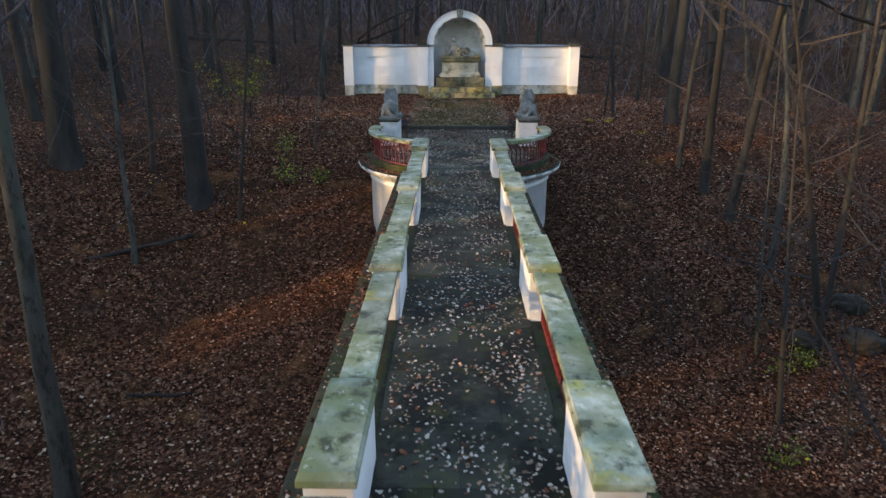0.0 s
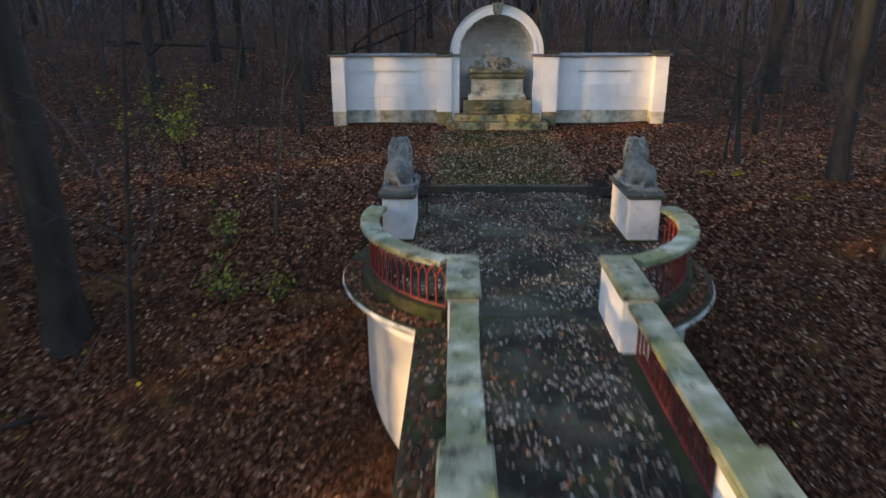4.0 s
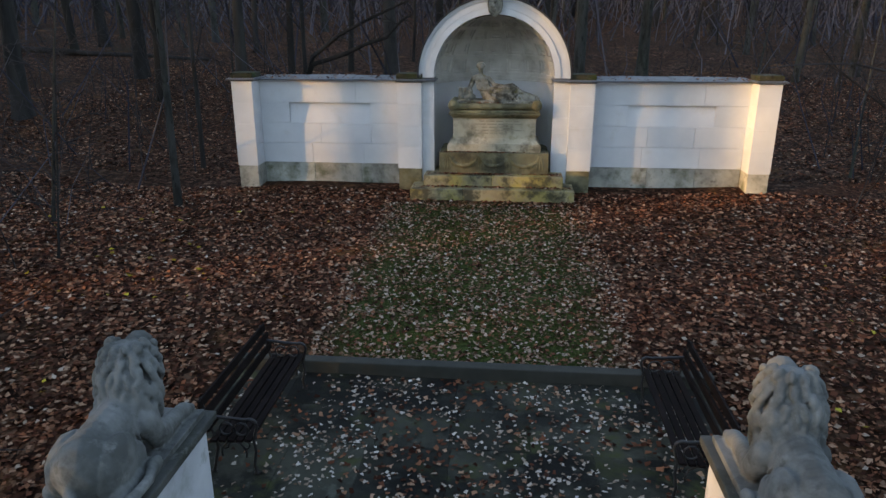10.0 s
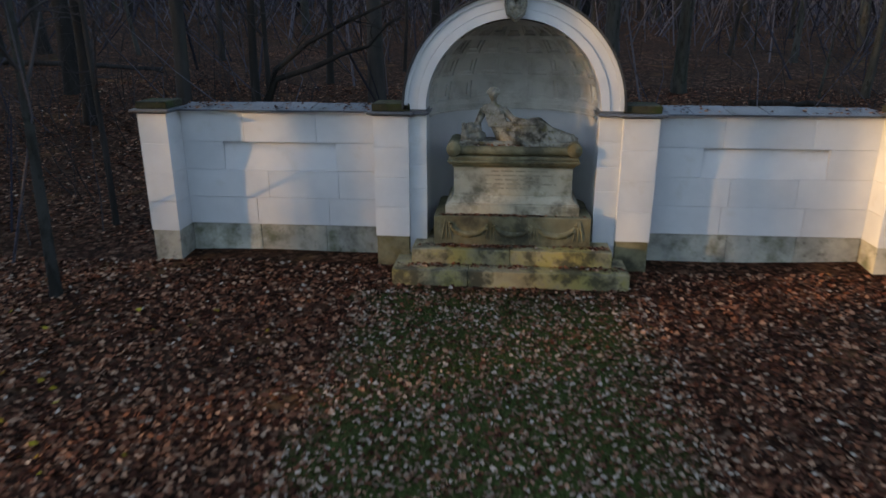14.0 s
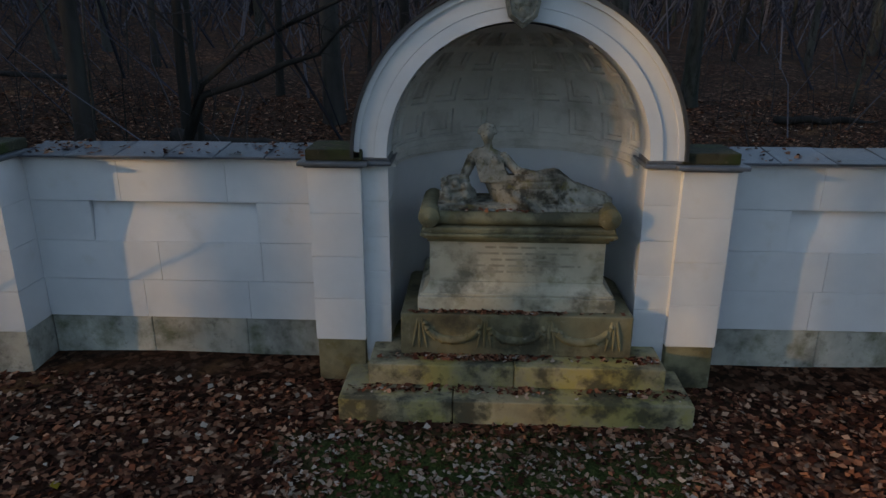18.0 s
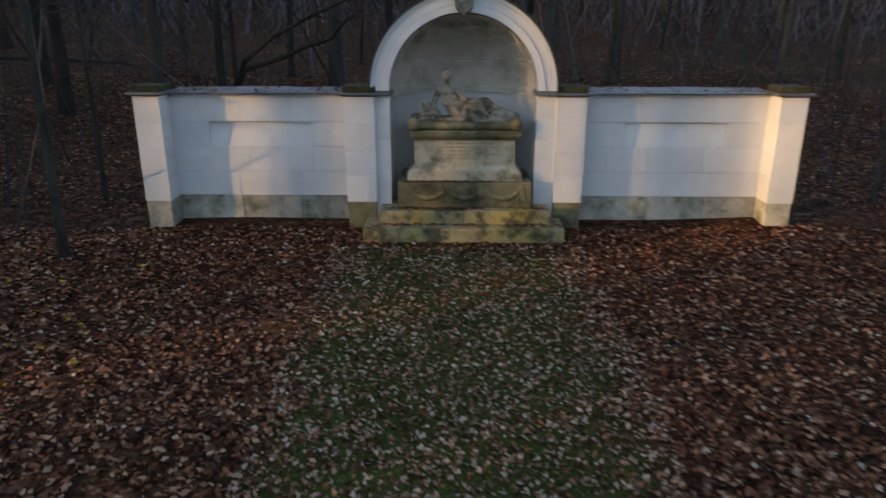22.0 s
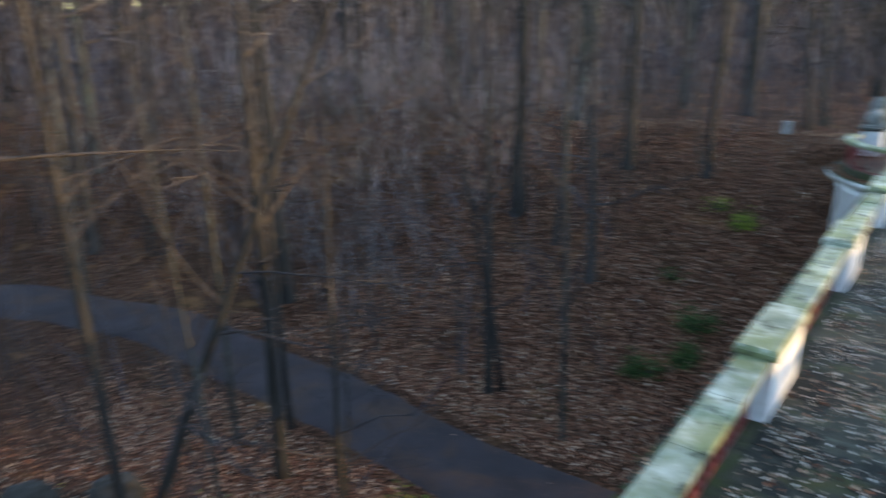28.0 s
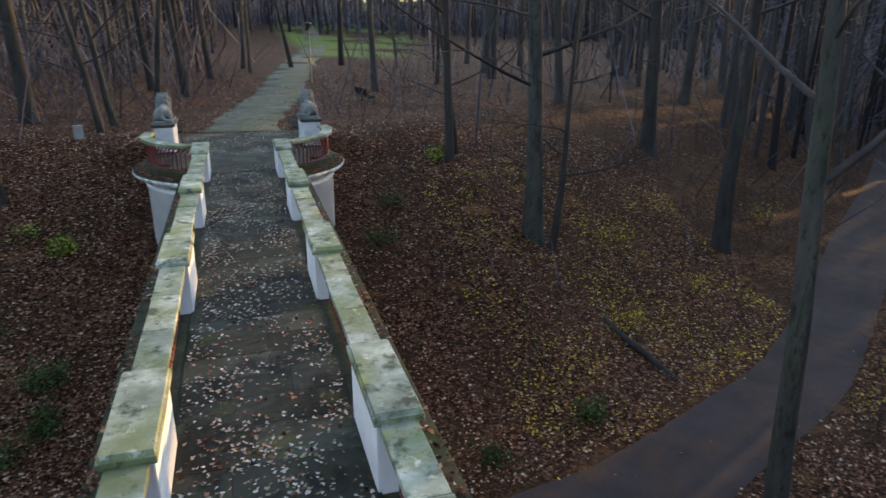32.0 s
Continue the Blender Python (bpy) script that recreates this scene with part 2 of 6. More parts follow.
M_LEDGE = surf("mossy_ledge", [(0.016, 0.019, 0.011), (0.055, 0.052, 0.034)], 3.5, 0.9, 0.9, 30, [((0.030, 0.046, 0.012), 2.4, 0.48, 0.62, 0.85), ((0.006, 0.006, 0.005), 5.0, 0.56, 0.66, 0.8), ((0.15, 0.10, 0.075), 11.0, 0.60, 0.68, 0.6)], spec=0.2)
M_IRON = surf("red_iron", [(0.10, 0.009, 0.011), (0.17, 0.016, 0.016)], 6.0, 0.5, 0.35, 70, [((0.09, 0.03, 0.02), 8.0, 0.58, 0.72, 0.7)])
M_BLACK = surf("black_iron", [(0.010, 0.010, 0.011), (0.025, 0.024, 0.024)], 8.0, 0.5, 0.2, 70)
M_BENCH = surf("bench_wood", [(0.006, 0.004, 0.004), (0.016, 0.010, 0.009)], 6.0, 0.8, 0.3, 60, rand=0.2, spec=0.1)
M_GARLAND = surf("mossy_sandstone", [(0.075, 0.066, 0.034), (0.25, 0.22, 0.13)], 2.4, 0.85, 0.6, 40, [((0.028, 0.026, 0.016), 2.0, 0.48, 0.62, 0.8), ((0.12, 0.095, 0.03), 3.4, 0.55, 0.68, 0.7), ((0.33, 0.31, 0.24), 9.0, 0.63, 0.72, 0.5)], 0.15)
M_TAR = surf("black_roofing", [(0.010, 0.011, 0.013), (0.035, 0.037, 0.042)], 5.0, 0.6, 0.3, 50)
M_SANDSTONE = surf("old_sandstone", [(0.18, 0.15, 0.085), (0.44, 0.375, 0.235)], 2.6, 0.85, 0.6, 40, [((0.30, 0.25, 0.07), 1.3, 0.47, 0.58, 0.85), ((0.030, 0.030, 0.018), 1.9, 0.49, 0.60, 0.85), ((0.085, 0.075, 0.03), 3.4, 0.58, 0.68, 0.6), ((0.012, 0.012, 0.010), 7.0, 0.57, 0.67, 0.65)], 0.2)
M_DIE = surf("inscribed_sandstone", [(0.32, 0.285, 0.21), (0.52, 0.47, 0.37)], 2.2, 0.85, 0.35, 50, [((0.085, 0.08, 0.055), 2.4, 0.50, 0.66, 0.85), ((0.16, 0.15, 0.07), 4.0, 0.56, 0.68, 0.6)])
M_STATUE = surf("statue_marble", [(0.09, 0.085, 0.066), (0.37, 0.35, 0.30)], 4.5, 0.85, 0.5, 60, [((0.022, 0.021, 0.015), 3.4, 0.49, 0.60, 0.9), ((0.11, 0.095, 0.03), 7.0, 0.55, 0.66, 0.7), ((0.02, 0.019, 0.014), 16.0, 0.56, 0.66, 0.7)], spec=0.3)
M_LION = surf("lion_stone", [(0.07, 0.080, 0.078), (0.21, 0.22, 0.215)], 1.6, 0.8, 0.5, 50, [((0.045, 0.05, 0.046), 1.7, 0.46, 0.60, 0.8), ((0.025, 0.028, 0.024), 5.0, 0.55, 0.68, 0.7), ((0.28, 0.29, 0.28), 2.6, 0.60, 0.70, 0.6)])
M_LEAD = surf("grey_slate", [(0.055, 0.065, 0.08), (0.11, 0.12, 0.14)], 3.0, 0.45, 0.3, 50, [((0.05, 0.05, 0.035), 2.0, 0.55, 0.7, 0.7)], 0.15)
M_DOME = surf("niche_plaster", [(0.50, 0.49, 0.47), (0.66, 0.65, 0.62)], 1.2, 0.8, 0.25, 55, [((0.24, 0.225, 0.19), 1.5, 0.5, 0.74, 0.75)])
M_BARK = surf("dark_bark", [(0.014, 0.0135, 0.0135), (0.042, 0.039, 0.037)], 3.0, 0.9, 0.9, 16, [((0.042, 0.046, 0.036), 1.6, 0.56, 0.7, 0.5)], 0.3, spec=0.15, stretch=(1, 1, 0.25))
M_BARK2 = surf("grey_bark", [(0.026, 0.028, 0.027), (0.066, 0.068, 0.064)], 3.0, 0.9, 0.7, 18, [((0.04, 0.058, 0.036), 1.4, 0.52, 0.7, 0.7), ((0.022, 0.021, 0.018), 4.0, 0.52, 0.62, 0.8), ((0.012, 0.011, 0.010), 11.0, 0.55, 0.63, 0.8)], 0.25, spec=0.15, stretch=(1, 1, 0.3))
M_TWIG = surf("twig_bark", [(0.020, 0.018, 0.019), (0.053, 0.046, 0.047)], 2.0, 0.9, 0.0, 20, rand=0.3, spec=0.15)
# twigs paled towards blue, standing in for haze over the ravine
M_HAZETWIG = surf("pale_twig_bark", [(0.085, 0.088, 0.104), (0.19, 0.19, 0.21)], 1.5, 0.9, 0.0, 20, rand=0.3, spec=0.15)
# bluish and lightened: the haze of distance is put into this bark colour
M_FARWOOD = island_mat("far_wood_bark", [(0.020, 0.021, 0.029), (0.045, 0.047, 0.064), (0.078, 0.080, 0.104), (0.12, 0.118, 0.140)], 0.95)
M_FARTRUNK = island_mat("far_trunk_bark", [(0.012, 0.011, 0.012), (0.028, 0.026, 0.028), (0.055, 0.051, 0.053)], 0.95)
M_ASPHALT = surf("asphalt", [(0.016, 0.012, 0.014), (0.034, 0.026, 0.030)], 1.0, 0.8, 0.5, 120, [((0.055, 0.028, 0.018), 0.9, 0.48, 0.66, 0.7), ((0.085, 0.045, 0.03), 14.0, 0.60, 0.66, 0.7)], spec=0.2)
M_GRAVEL = surf("gravel", [(0.06, 0.066, 0.05), (0.12, 0.125, 0.105)], 2.0, 0.9, 0.6, 60, [((0.085, 0.05, 0.033), 1.1, 0.56, 0.66, 0.7), ((0.06, 0.085, 0.035), 0.7, 0.48, 0.62, 0.7), ((0.10, 0.06, 0.04), 9.0, 0.56, 0.64, 0.8)], spec=0.1)
M_LEAVES = island_mat("fallen_leaves", [(0.015, 0.005, 0.0035), (0.055, 0.018, 0.011), (0.155, 0.053, 0.030), (0.265, 0.104, 0.056), (0.44, 0.25, 0.165)], 0.7, (0.0, 0.30, 0.58, 0.82, 1.0))
M_PALE = island_mat("pale_leaves", [(0.09, 0.04, 0.025), (0.19, 0.105, 0.07), (0.31, 0.215, 0.155), (0.44, 0.35, 0.285)], 0.65)
M_RUSSET = island_mat("russet_leaves", [(0.12, 0.045, 0.025), (0.25, 0.11, 0.062), (0.36, 0.20, 0.13), (0.46, 0.33, 0.25)], 0.65)
M_WHITE = island_mat("bleached_leaves", [(0.11, 0.055, 0.035), (0.27, 0.19, 0.14), (0.40, 0.33, 0.275), (0.55, 0.49, 0.44)], 0.65)
M_DARKSLAB = surf("dark_top_slab", [(0.028, 0.032, 0.030), (0.085, 0.092, 0.085)], 2.2, 0.8, 0.5, 45, [((0.02, 0.024, 0.014), 2.0, 0.48, 0.62, 0.8), ((0.20, 0.21, 0.19), 6.0, 0.60, 0.70, 0.6)], 0.2)
M_GRASS = island_mat("moss_grass", [(0.013, 0.022, 0.007), (0.032, 0.048, 0.013), (0.07, 0.095, 0.028)], 0.8)
M_GREEN = island_mat("green_leaves", [(0.035, 0.07, 0.014), (0.10, 0.15, 0.025), (0.26, 0.29, 0.05)], 0.6)
M_DKGREEN = island_mat("dark_green_leaves", [(0.012, 0.030, 0.012), (0.03, 0.065, 0.022), (0.06, 0.11, 0.035)], 0.6)
M_YELLOW = island_mat("yellow_leaves", [(0.18, 0.11, 0.015), (0.30, 0.20, 0.02), (0.50, 0.40, 0.05)], 0.6)
M_GREYBOX = surf("grey_sheet", [(0.14, 0.155, 0.16), (0.22, 0.235, 0.24)], 3.0, 0.6, 0.1, 50)
M_DARK = surf("dark_soil", [(0.012, 0.010, 0.008), (0.03, 0.024, 0.018)], 6.0, 0.95, 0.6, 40)
M_CRIB = surf("cut_letters", [(0.21, 0.188, 0.142), (0.33, 0.30, 0.235)], 8.0, 0.9, 0.0)


# ---- building helpers
def part(name, bm, material, parent=None, label="", smooth=False):
    me = bpy.data.meshes.new(name)
    bm.to_mesh(me)
    bm.free()
    me.materials.append(material)
    if smooth:
        me.polygons.foreach_set("use_smooth", np.ones(len(me.polygons), bool))
    ob = new(name, me)
    if parent:
        ob.parent = parent
    return tagged(ob, label)


def again(ob, parent, m):
    """The same mesh once more, under parent, at m in the parent's space."""
    o = new(ob.name.split(".")[0], ob.data)
    o.parent = parent
    o.matrix_basis = m
    return o


def thing(name, label, category, group="", m=None, kind=""):
    ob = tagged(new(name), label, category, group, kind)
    if m:
        ob.matrix_basis = m
    return ob


def box(bm, lo, hi, bevel=0.0, top=1.0):
    """A box from corner to corner, its top face scaled by top."""
    (x0, y0, z0), (x1, y1, z1) = lo, hi
    cx, cy = (x0 + x1) / 2, (y0 + y1) / 2
    vs = []
    for z, s in ((z0, 1), (z1, top)):
        for x, y in ((x0, y0), (x1, y0), (x1, y1), (x0, y1)):
            vs.append(bm.verts.new((cx + (x - cx) * s, cy + (y - cy) * s, z)))
    fs = [bm.faces.new([vs[i] for i in q]) for q in ((3, 2, 1, 0), (4, 5, 6, 7), (0, 1, 5, 4), (1, 2, 6, 5), (2, 3, 7, 6), (3, 0, 4, 7))]
    if bevel:
        bmesh.ops.bevel(bm, geom=list({e for f in fs for e in f.edges}), offset=bevel, segments=2, affect="EDGES", profile=0.6)
    return bm


def boxes(*rows):
    bm = bmesh.new()
    for lo, hi, bv in rows:
        box(bm, lo, hi, bv)
    return bm


def ring(bm, c, r0, r1, z0, z1, a0, a1, n):
    """A bent bar: part of a ring between two radii and heights, from angle a0 to a1 in degrees."""
    full = abs(a1 - a0) > 359.9
    rows = []
    for i in range(n if full else n + 1):
        a = radians(a0 + (a1 - a0) * i / n)
        u = (math.cos(a), math.sin(a))
        rows.append([bm.verts.new((c[0] + u[0] * r, c[1] + u[1] * r, z)) for r, z in ((r0, z0), (r1, z0), (r1, z1), (r0, z1))])
    for i in range(n):
        a, b = rows[i], rows[(i + 1) % len(rows)]
        for k in range(4):
            bm.faces.new((a[k], b[k], b[(k + 1) % 4], a[(k + 1) % 4]))
    if not full:
        bm.faces.new(rows[0])
        bm.faces.new(rows[-1][::-1])
    bmesh.ops.recalc_face_normals(bm, faces=bm.faces)
    return bm


def lathe(bm, c, prof, n, a0=0.0, a1=360.0):
    """An open or closed turned shape of (radius, z) rows."""
    full = abs(a1 - a0) > 359.9
    rows = []
    for i in range(n if full else n + 1):
        a = radians(a0 + (a1 - a0) * i / n)
        rows.append([bm.verts.new((c[0] + math.cos(a) * r, c[1] + math.sin(a) * r, z)) for r, z in prof])
    for i in range(n):
        a, b = rows[i], rows[(i + 1) % len(rows)]
        for k in range(len(prof) - 1):
            bm.faces.new((a[k], b[k], b[k + 1], a[k + 1]))
    return bm


def raw(name, verts, faces, material, smooth=False):
    """A mesh object from arrays of corners and of faces, all with the same number of corners."""
    verts, faces = np.asarray(verts, np.float32), np.asarray(faces, np.int32)
    me = bpy.data.meshes.new(name)
    k = faces.shape[1]
    me.vertices.add(len(verts))
    me.vertices.foreach_set("co", verts.ravel())
    me.loops.add(faces.size)
    me.loops.foreach_set("vertex_index", faces.ravel())
    me.polygons.add(len(faces))
    me.polygons.foreach_set("loop_start", np.arange(0, faces.size, k, dtype=np.int32))
    me.update(calc_edges=True)
    me.materials.append(material)
    if smooth:
        me.polygons.foreach_set("use_smooth", np.ones(len(faces), bool))
    return me


def tube(path, radii, sides):
    """Corners and quads of a tube along a path."""
    p = np.asarray(path, float)
    r = np.asarray(radii, float)
    d = np.gradient(p, axis=0)
    d /= np.linalg.norm(d, axis=1)[:, None] + 1e-9
    ref = np.where(np.abs(d[:, 2:3]) > 0.9, np.array([[1.0, 0, 0]]), np.array([[0, 0, 1.0]]))
    u = np.cross(d, ref)
    u /= np.linalg.norm(u, axis=1)[:, None] + 1e-9
    v = np.cross(d, u)
    a = np.arange(sides) * 2 * np.pi / sides
    vs = p[:, None] + r[:, None, None] * (np.cos(a)[None, :, None] * u[:, None] + np.sin(a)[None, :, None] * v[:, None])
    n = len(p)
    i, j = np.meshgrid(np.arange(n - 1), np.arange(sides), indexing="ij")
    j2 = (j + 1) % sides
    q = np.stack([i * sides + j, i * sides + j2, (i + 1) * sides + j2, (i + 1) * sides + j], -1).reshape(-1, 4)
    return vs.reshape(-1, 3), q


class Heap:
    """Gathers corners and quads of many pieces."""

    def __init__(self):
        self.v, self.f, self.n = [], [], 0

    def add(self, v, f):
        self.v.append(v)
        self.f.append(f + self.n)
        self.n += len(v)

    def mesh(self, name, material, smooth=False):
        return raw(name, np.concatenate(self.v), np.concatenate(self.f), material, smooth)


# ---- the lie of the land: a ravine under the bridge, level ground at both ends, a wooded rise behind the monument
U_ROWS = (-330, -190, -110, -60, -40, -25, -21.1, -19.1, -16.1, -13.1, -10.1, -7.6, -5, -3, 3, 5, 7.6, 9.9, 12.4, 14.9, 17.4, 19, 26, 29, 34, 44, 59, 80, 120, 300)
Z_ROWS = (15, 6, 1.0, 0.6, 0.2, -0.1, -0.2, -0.45, -1.4, -2.6, -4.0, -5.2, -6.1, -6.4, -6.4, -6.1, -5.2, -4.1, -2.7, -1.4, -0.5, 0.03, 0.47, 0.7, 1.3, 2.8, 4.2, 6, 9, 22)
AXIS, NEAR_Y, FAR_Y = -0.085, 24.6, -2.4


def mid_line(x):
    x = np.asarray(x, float)
    return 11.1 + 0.012 * np.clip(x - 6, 0, 45) ** 2 - 0.6 * np.clip(-x - 9, 0, 60)


def land(x, y):
    """Height of the bare ground."""
    x, y = np.asarray(x, float), np.asarray(y, float)
    u = y - mid_line(x)
    z = sum(np.interp(u + s, U_ROWS, Z_ROWS) for s in (-1.2, 0, 1.2)) / 3
    z = z + 0.10 * np.sin(x * 0.7 + 1.3 * np.sin(y * 0.4)) * np.sin(y * 0.6 + 0.5) * np.clip((np.abs(x - AXIS) - 3) / 4, 0, 1)
    on = (np.abs(x - AXIS) < 3.05) & (y > NEAR_Y - 2.6) & (y < 29.95)
    z = np.where(on, np.minimum(z, -0.30), z)
    z = z + 5.0 * np.clip((np.abs(x) - 90) / 130, 0, 1)
    brow = np.interp(y, [24, 27, 29.5, 32.4, 37.6, 42, 50], [15.5, 18.0, 19.5, 19.8, 19.8, 19.0, 18])
    fall = np.clip((x - brow) / 10.0, 0, 1)
    fall = fall * fall * (3 - 2 * fall) * np.clip((y - 20) / 5, 0, 1) * np.clip((60 - y) / 14, 0, 1) * np.clip((62 - x) / 14, 0, 1)
    z = z + (np.minimum(z, -6.3) - z) * fall
    ramp = np.clip((6.0 - np.abs(x - AXIS)) / 2.8, 0, 1) * np.clip((-6.0 - y) / 1.0, 0, 1) * np.clip((y + 34) / 16, 0, 1)
    z = z + (-0.13 - z) * ramp
    on = (np.abs(x - AXIS) < 3.05) & (y < FAR_Y + 2.6) & (y > -7.75)
    return np.where(on, np.minimum(z, -0.30), z)


def spaced(lo, hi, fine_lo, fine_hi, step, grow=1.16):
    mid = list(np.arange(fine_lo, fine_hi + 1e-6, step))
    a, s = fine_lo, step
    while a > lo:
        s *= grow
        a -= s
        mid.insert(0, a)
    b, s = fine_hi, step
    while b < hi:
        s *= grow
        b += s
        mid.append(b)
    return np.array(mid)


gx, gy = spaced(-900, 900, -26, 30, 0.4), spaced(-1200, 900, -16, 46, 0.4)
xx, yy = np.meshgrid(gx, gy, indexing="ij")
zz = land(xx, yy)
ni, nj = xx.shape
ii, jj = np.meshgrid(np.arange(ni - 1), np.arange(nj - 1), indexing="ij")
quad = np.stack([ii * nj + jj, (ii + 1) * nj + jj, (ii + 1) * nj + jj + 1, ii * nj + jj + 1], -1).reshape(-1, 4)
ground = tagged(new("ground", raw("ground", np.stack([xx, yy, zz], -1).reshape(-1, 3), quad, M_LITTER, True)), "brown leaf-littered woodland floor of a wooded ravine", "ground", "", "structure")


def strip(name, line, half, material, label, lift=0.03, rag=0.06):
    """A path laid along a line on the ground."""
    p = np.array(line, float)
    s = np.r_[0, np.cumsum(np.linalg.norm(np.diff(p, axis=0), axis=1))]
    t = np.arange(0, s[-1], 0.7)
    c = np.stack([np.interp(t, s, p[:, 0]), np.interp(t, s, p[:, 1])], -1)
    for _ in range(12):
        c[1:-1] = (c[:-2] + 2 * c[1:-1] + c[2:]) / 4
    d = np.gradient(c, axis=0)
    d /= np.linalg.norm(d, axis=1)[:, None]
    nrm = np.stack([-d[:, 1], d[:, 0]], -1)
    w = np.array([-1, -0.88, 0, 0.88, 1]) * half
    rng = np.random.default_rng(5)
    jit = np.zeros((len(c), 5))
    jit[:, 0], jit[:, 4] = rng.normal(0, rag, len(c)), rng.normal(0, rag, len(c))
    q = c[:, None] + nrm[:, None] * (w[None] + jit)[:, :, None]
    z = land(q[..., 0], q[..., 1])
    z[:, 1:4] = np.maximum(z[:, 1:4], z[:, 2:3]) + lift + np.array([0.005, 0.02, 0.005])
    z[:, (0, 4)] -= 0.04
    i, j = np.meshgrid(np.arange(len(c) - 1), np.arange(4), indexing="ij")
    f = np.stack([i * 5 + j, (i + 1) * 5 + j, (i + 1) * 5 + j + 1, i * 5 + j + 1], -1).reshape(-1, 4)
    return tagged(new(name, raw(name, np.concatenate([q, z[..., None]], -1).reshape(-1, 3), f[:, ::-1], material, True)), label, "path", "", "structure")


LOWER = [(-52, -21), (-40, -11), (-30, -3.5), (-23, 2.3), (-16.5, 7.2), (-9, 10.6), (-2, 12), (7, 12.7), (14.5, 12.3), (22, 12.4), (29.5, 14.8), (34, 19), (36.5, 24), (38.8, 29), (41, 38), (43, 52)]
UPPER = [(-0.1, -7.85), (-0.4, -11), (-1.4, -17), (-2.6, -23), (-4.4, -36), (-7.5, -55), (-10.3, -73), (-14, -105), (-17, -150)]
strip("lower_path", LOWER, 1.42, M_ASPHALT, "dark grey asphalt path along the bottom of the ravine")
strip("upper_path", UPPER, 1.6, M_GRAVEL, "pale grey gravel walk leading away from the bridge", lift=0.012, rag=0.4)


# ---- the bridge
HALF = 0.945  # from the axis to the inner edge of the post caps
POSTS = [(0.09, 1.75), (4.9, 6.75), (10.05, 11.7), (15.29, 16.92), (20.3, 22.12)]
TOP = 0.76

bridge = thing("bridge", "white plastered footbridge with mossy copings and red iron panels", "bridge", "", None, "structure")
rng = random.Random(3)


def side_wall(x0, x1):
    """A side of the bridge with its wide arch over the lower path."""
    bm = bmesh.new()
    cy, cz, r = 12.2, -6.6, 4.6
    under = [(-1.5, -8.0), (-1.5, -0.46), (22.5, -0.46), (22.5, -8.0)]
    arch = [(cy + r * math.cos(a), cz + 1.15 * r * math.sin(a)) for a in np.linspace(0, math.pi, 25)]
    outline = under + [(cy + r, -8.0)] + arch + [(cy - r, -8.0)]
    a = [bm.verts.new((x0, y, z)) for y, z in outline]
    b = [bm.verts.new((x1, y, z)) for y, z in outline]
    bm.faces.new(a)
    bm.faces.new(b[::-1])
    for i in range(len(a)):
        j = (i + 1) % len(a)
        bm.faces.new((a[j], a[i], b[i], b[j]))
    bmesh.ops.recalc_face_normals(bm, faces=bm.faces)
    bmesh.ops.triangulate(bm, faces=[f for f in bm.faces if len(f.verts) > 4])
    return bm


part("side_wall", side_wall(AXIS - 1.86, AXIS - 1.5), M_PLASTER2, bridge)
part("side_wall", side_wall(AXIS + 1.5, AXIS + 1.86), M_PLASTER2, bridge)
vault = bmesh.new()
prev = None
for a in np.linspace(0, math.pi, 25):
    row = [vault.verts.new((x, 12.2 + 4.6 * math.cos(a), -6.6 + 5.29 * math.sin(a))) for x in (AXIS - 1.5, AXIS + 1.5)]
    if prev:
        vault.faces.new((prev[0], prev[1], row[1], row[0]))
    prev = row
part("vault", vault, M_PLASTER2, bridge)
part("ledge", boxes(((AXIS - 1.93, -0.2, -0.46), (AXIS - 1.02, 21.6, -0.32), 0.02)), M_LEDGE, bridge, "mossy leaf-strewn stone ledge")
part("ledge", boxes(((AXIS + 1.02, -0.2, -0.46), (AXIS + 1.93, 21.6, -0.32), 0.02)), M_LEDGE, bridge, "mossy leaf-strewn stone ledge")
deck = part("deck", boxes(((AXIS - 1.05, -0.6, -0.62), (AXIS + 1.05, 21.7, -0.19), 0)), M_MORTAR, bridge)
for s in (-1, 1):
    part("kerb_stone", boxes(((AXIS + s * 1.17 - 0.16, 0.1, -0.34), (AXIS + s * 1.17 + 0.16, 22.0, -0.165), 0.015)), M_LEDGE, bridge)

post_bm = boxes(((-0.215, -0.74, -0.33), (0.215, 0.74, 0.655), 0.02))
cap_bm = bmesh.new()
box(cap_bm, (-0.25, -0.83, 0.655), (0.25, 0.83, 0.735), 0.014)
box(cap_bm, (-0.235, -0.815, 0.735), (0.235, 0.815, 0.775), 0, 0.95)


def lattice_rows(length):
    """Bars of one iron panel: uprights that cross over into pointed arches, two rails; in the panel's own plane (s along, z up)."""
    n = max(2, round(length / 0.185))
    w = length / n
    bars = []
    for i in range(n + 1):
        bars.append([(i * w, 0.0), (i * w, 0.38)])
    for i in range(n):
        for d, k0 in ((1, i), (-1, i + 1)):
            pts = []
            for k in range(7):
                q = k / 6
                s = k0 * w + d * 2 * w * (1 - math.cos(q * 1.35)) / (1 - math.cos(1.35)) * 0.75
                z = 0.38 + 0.27 * math.sin(q * 1.35) / math.sin(1.35)
                if 0 <= s <= length:
                    pts.append((s, z))
            if len(pts) > 1:
                bars.append(pts)
    return bars


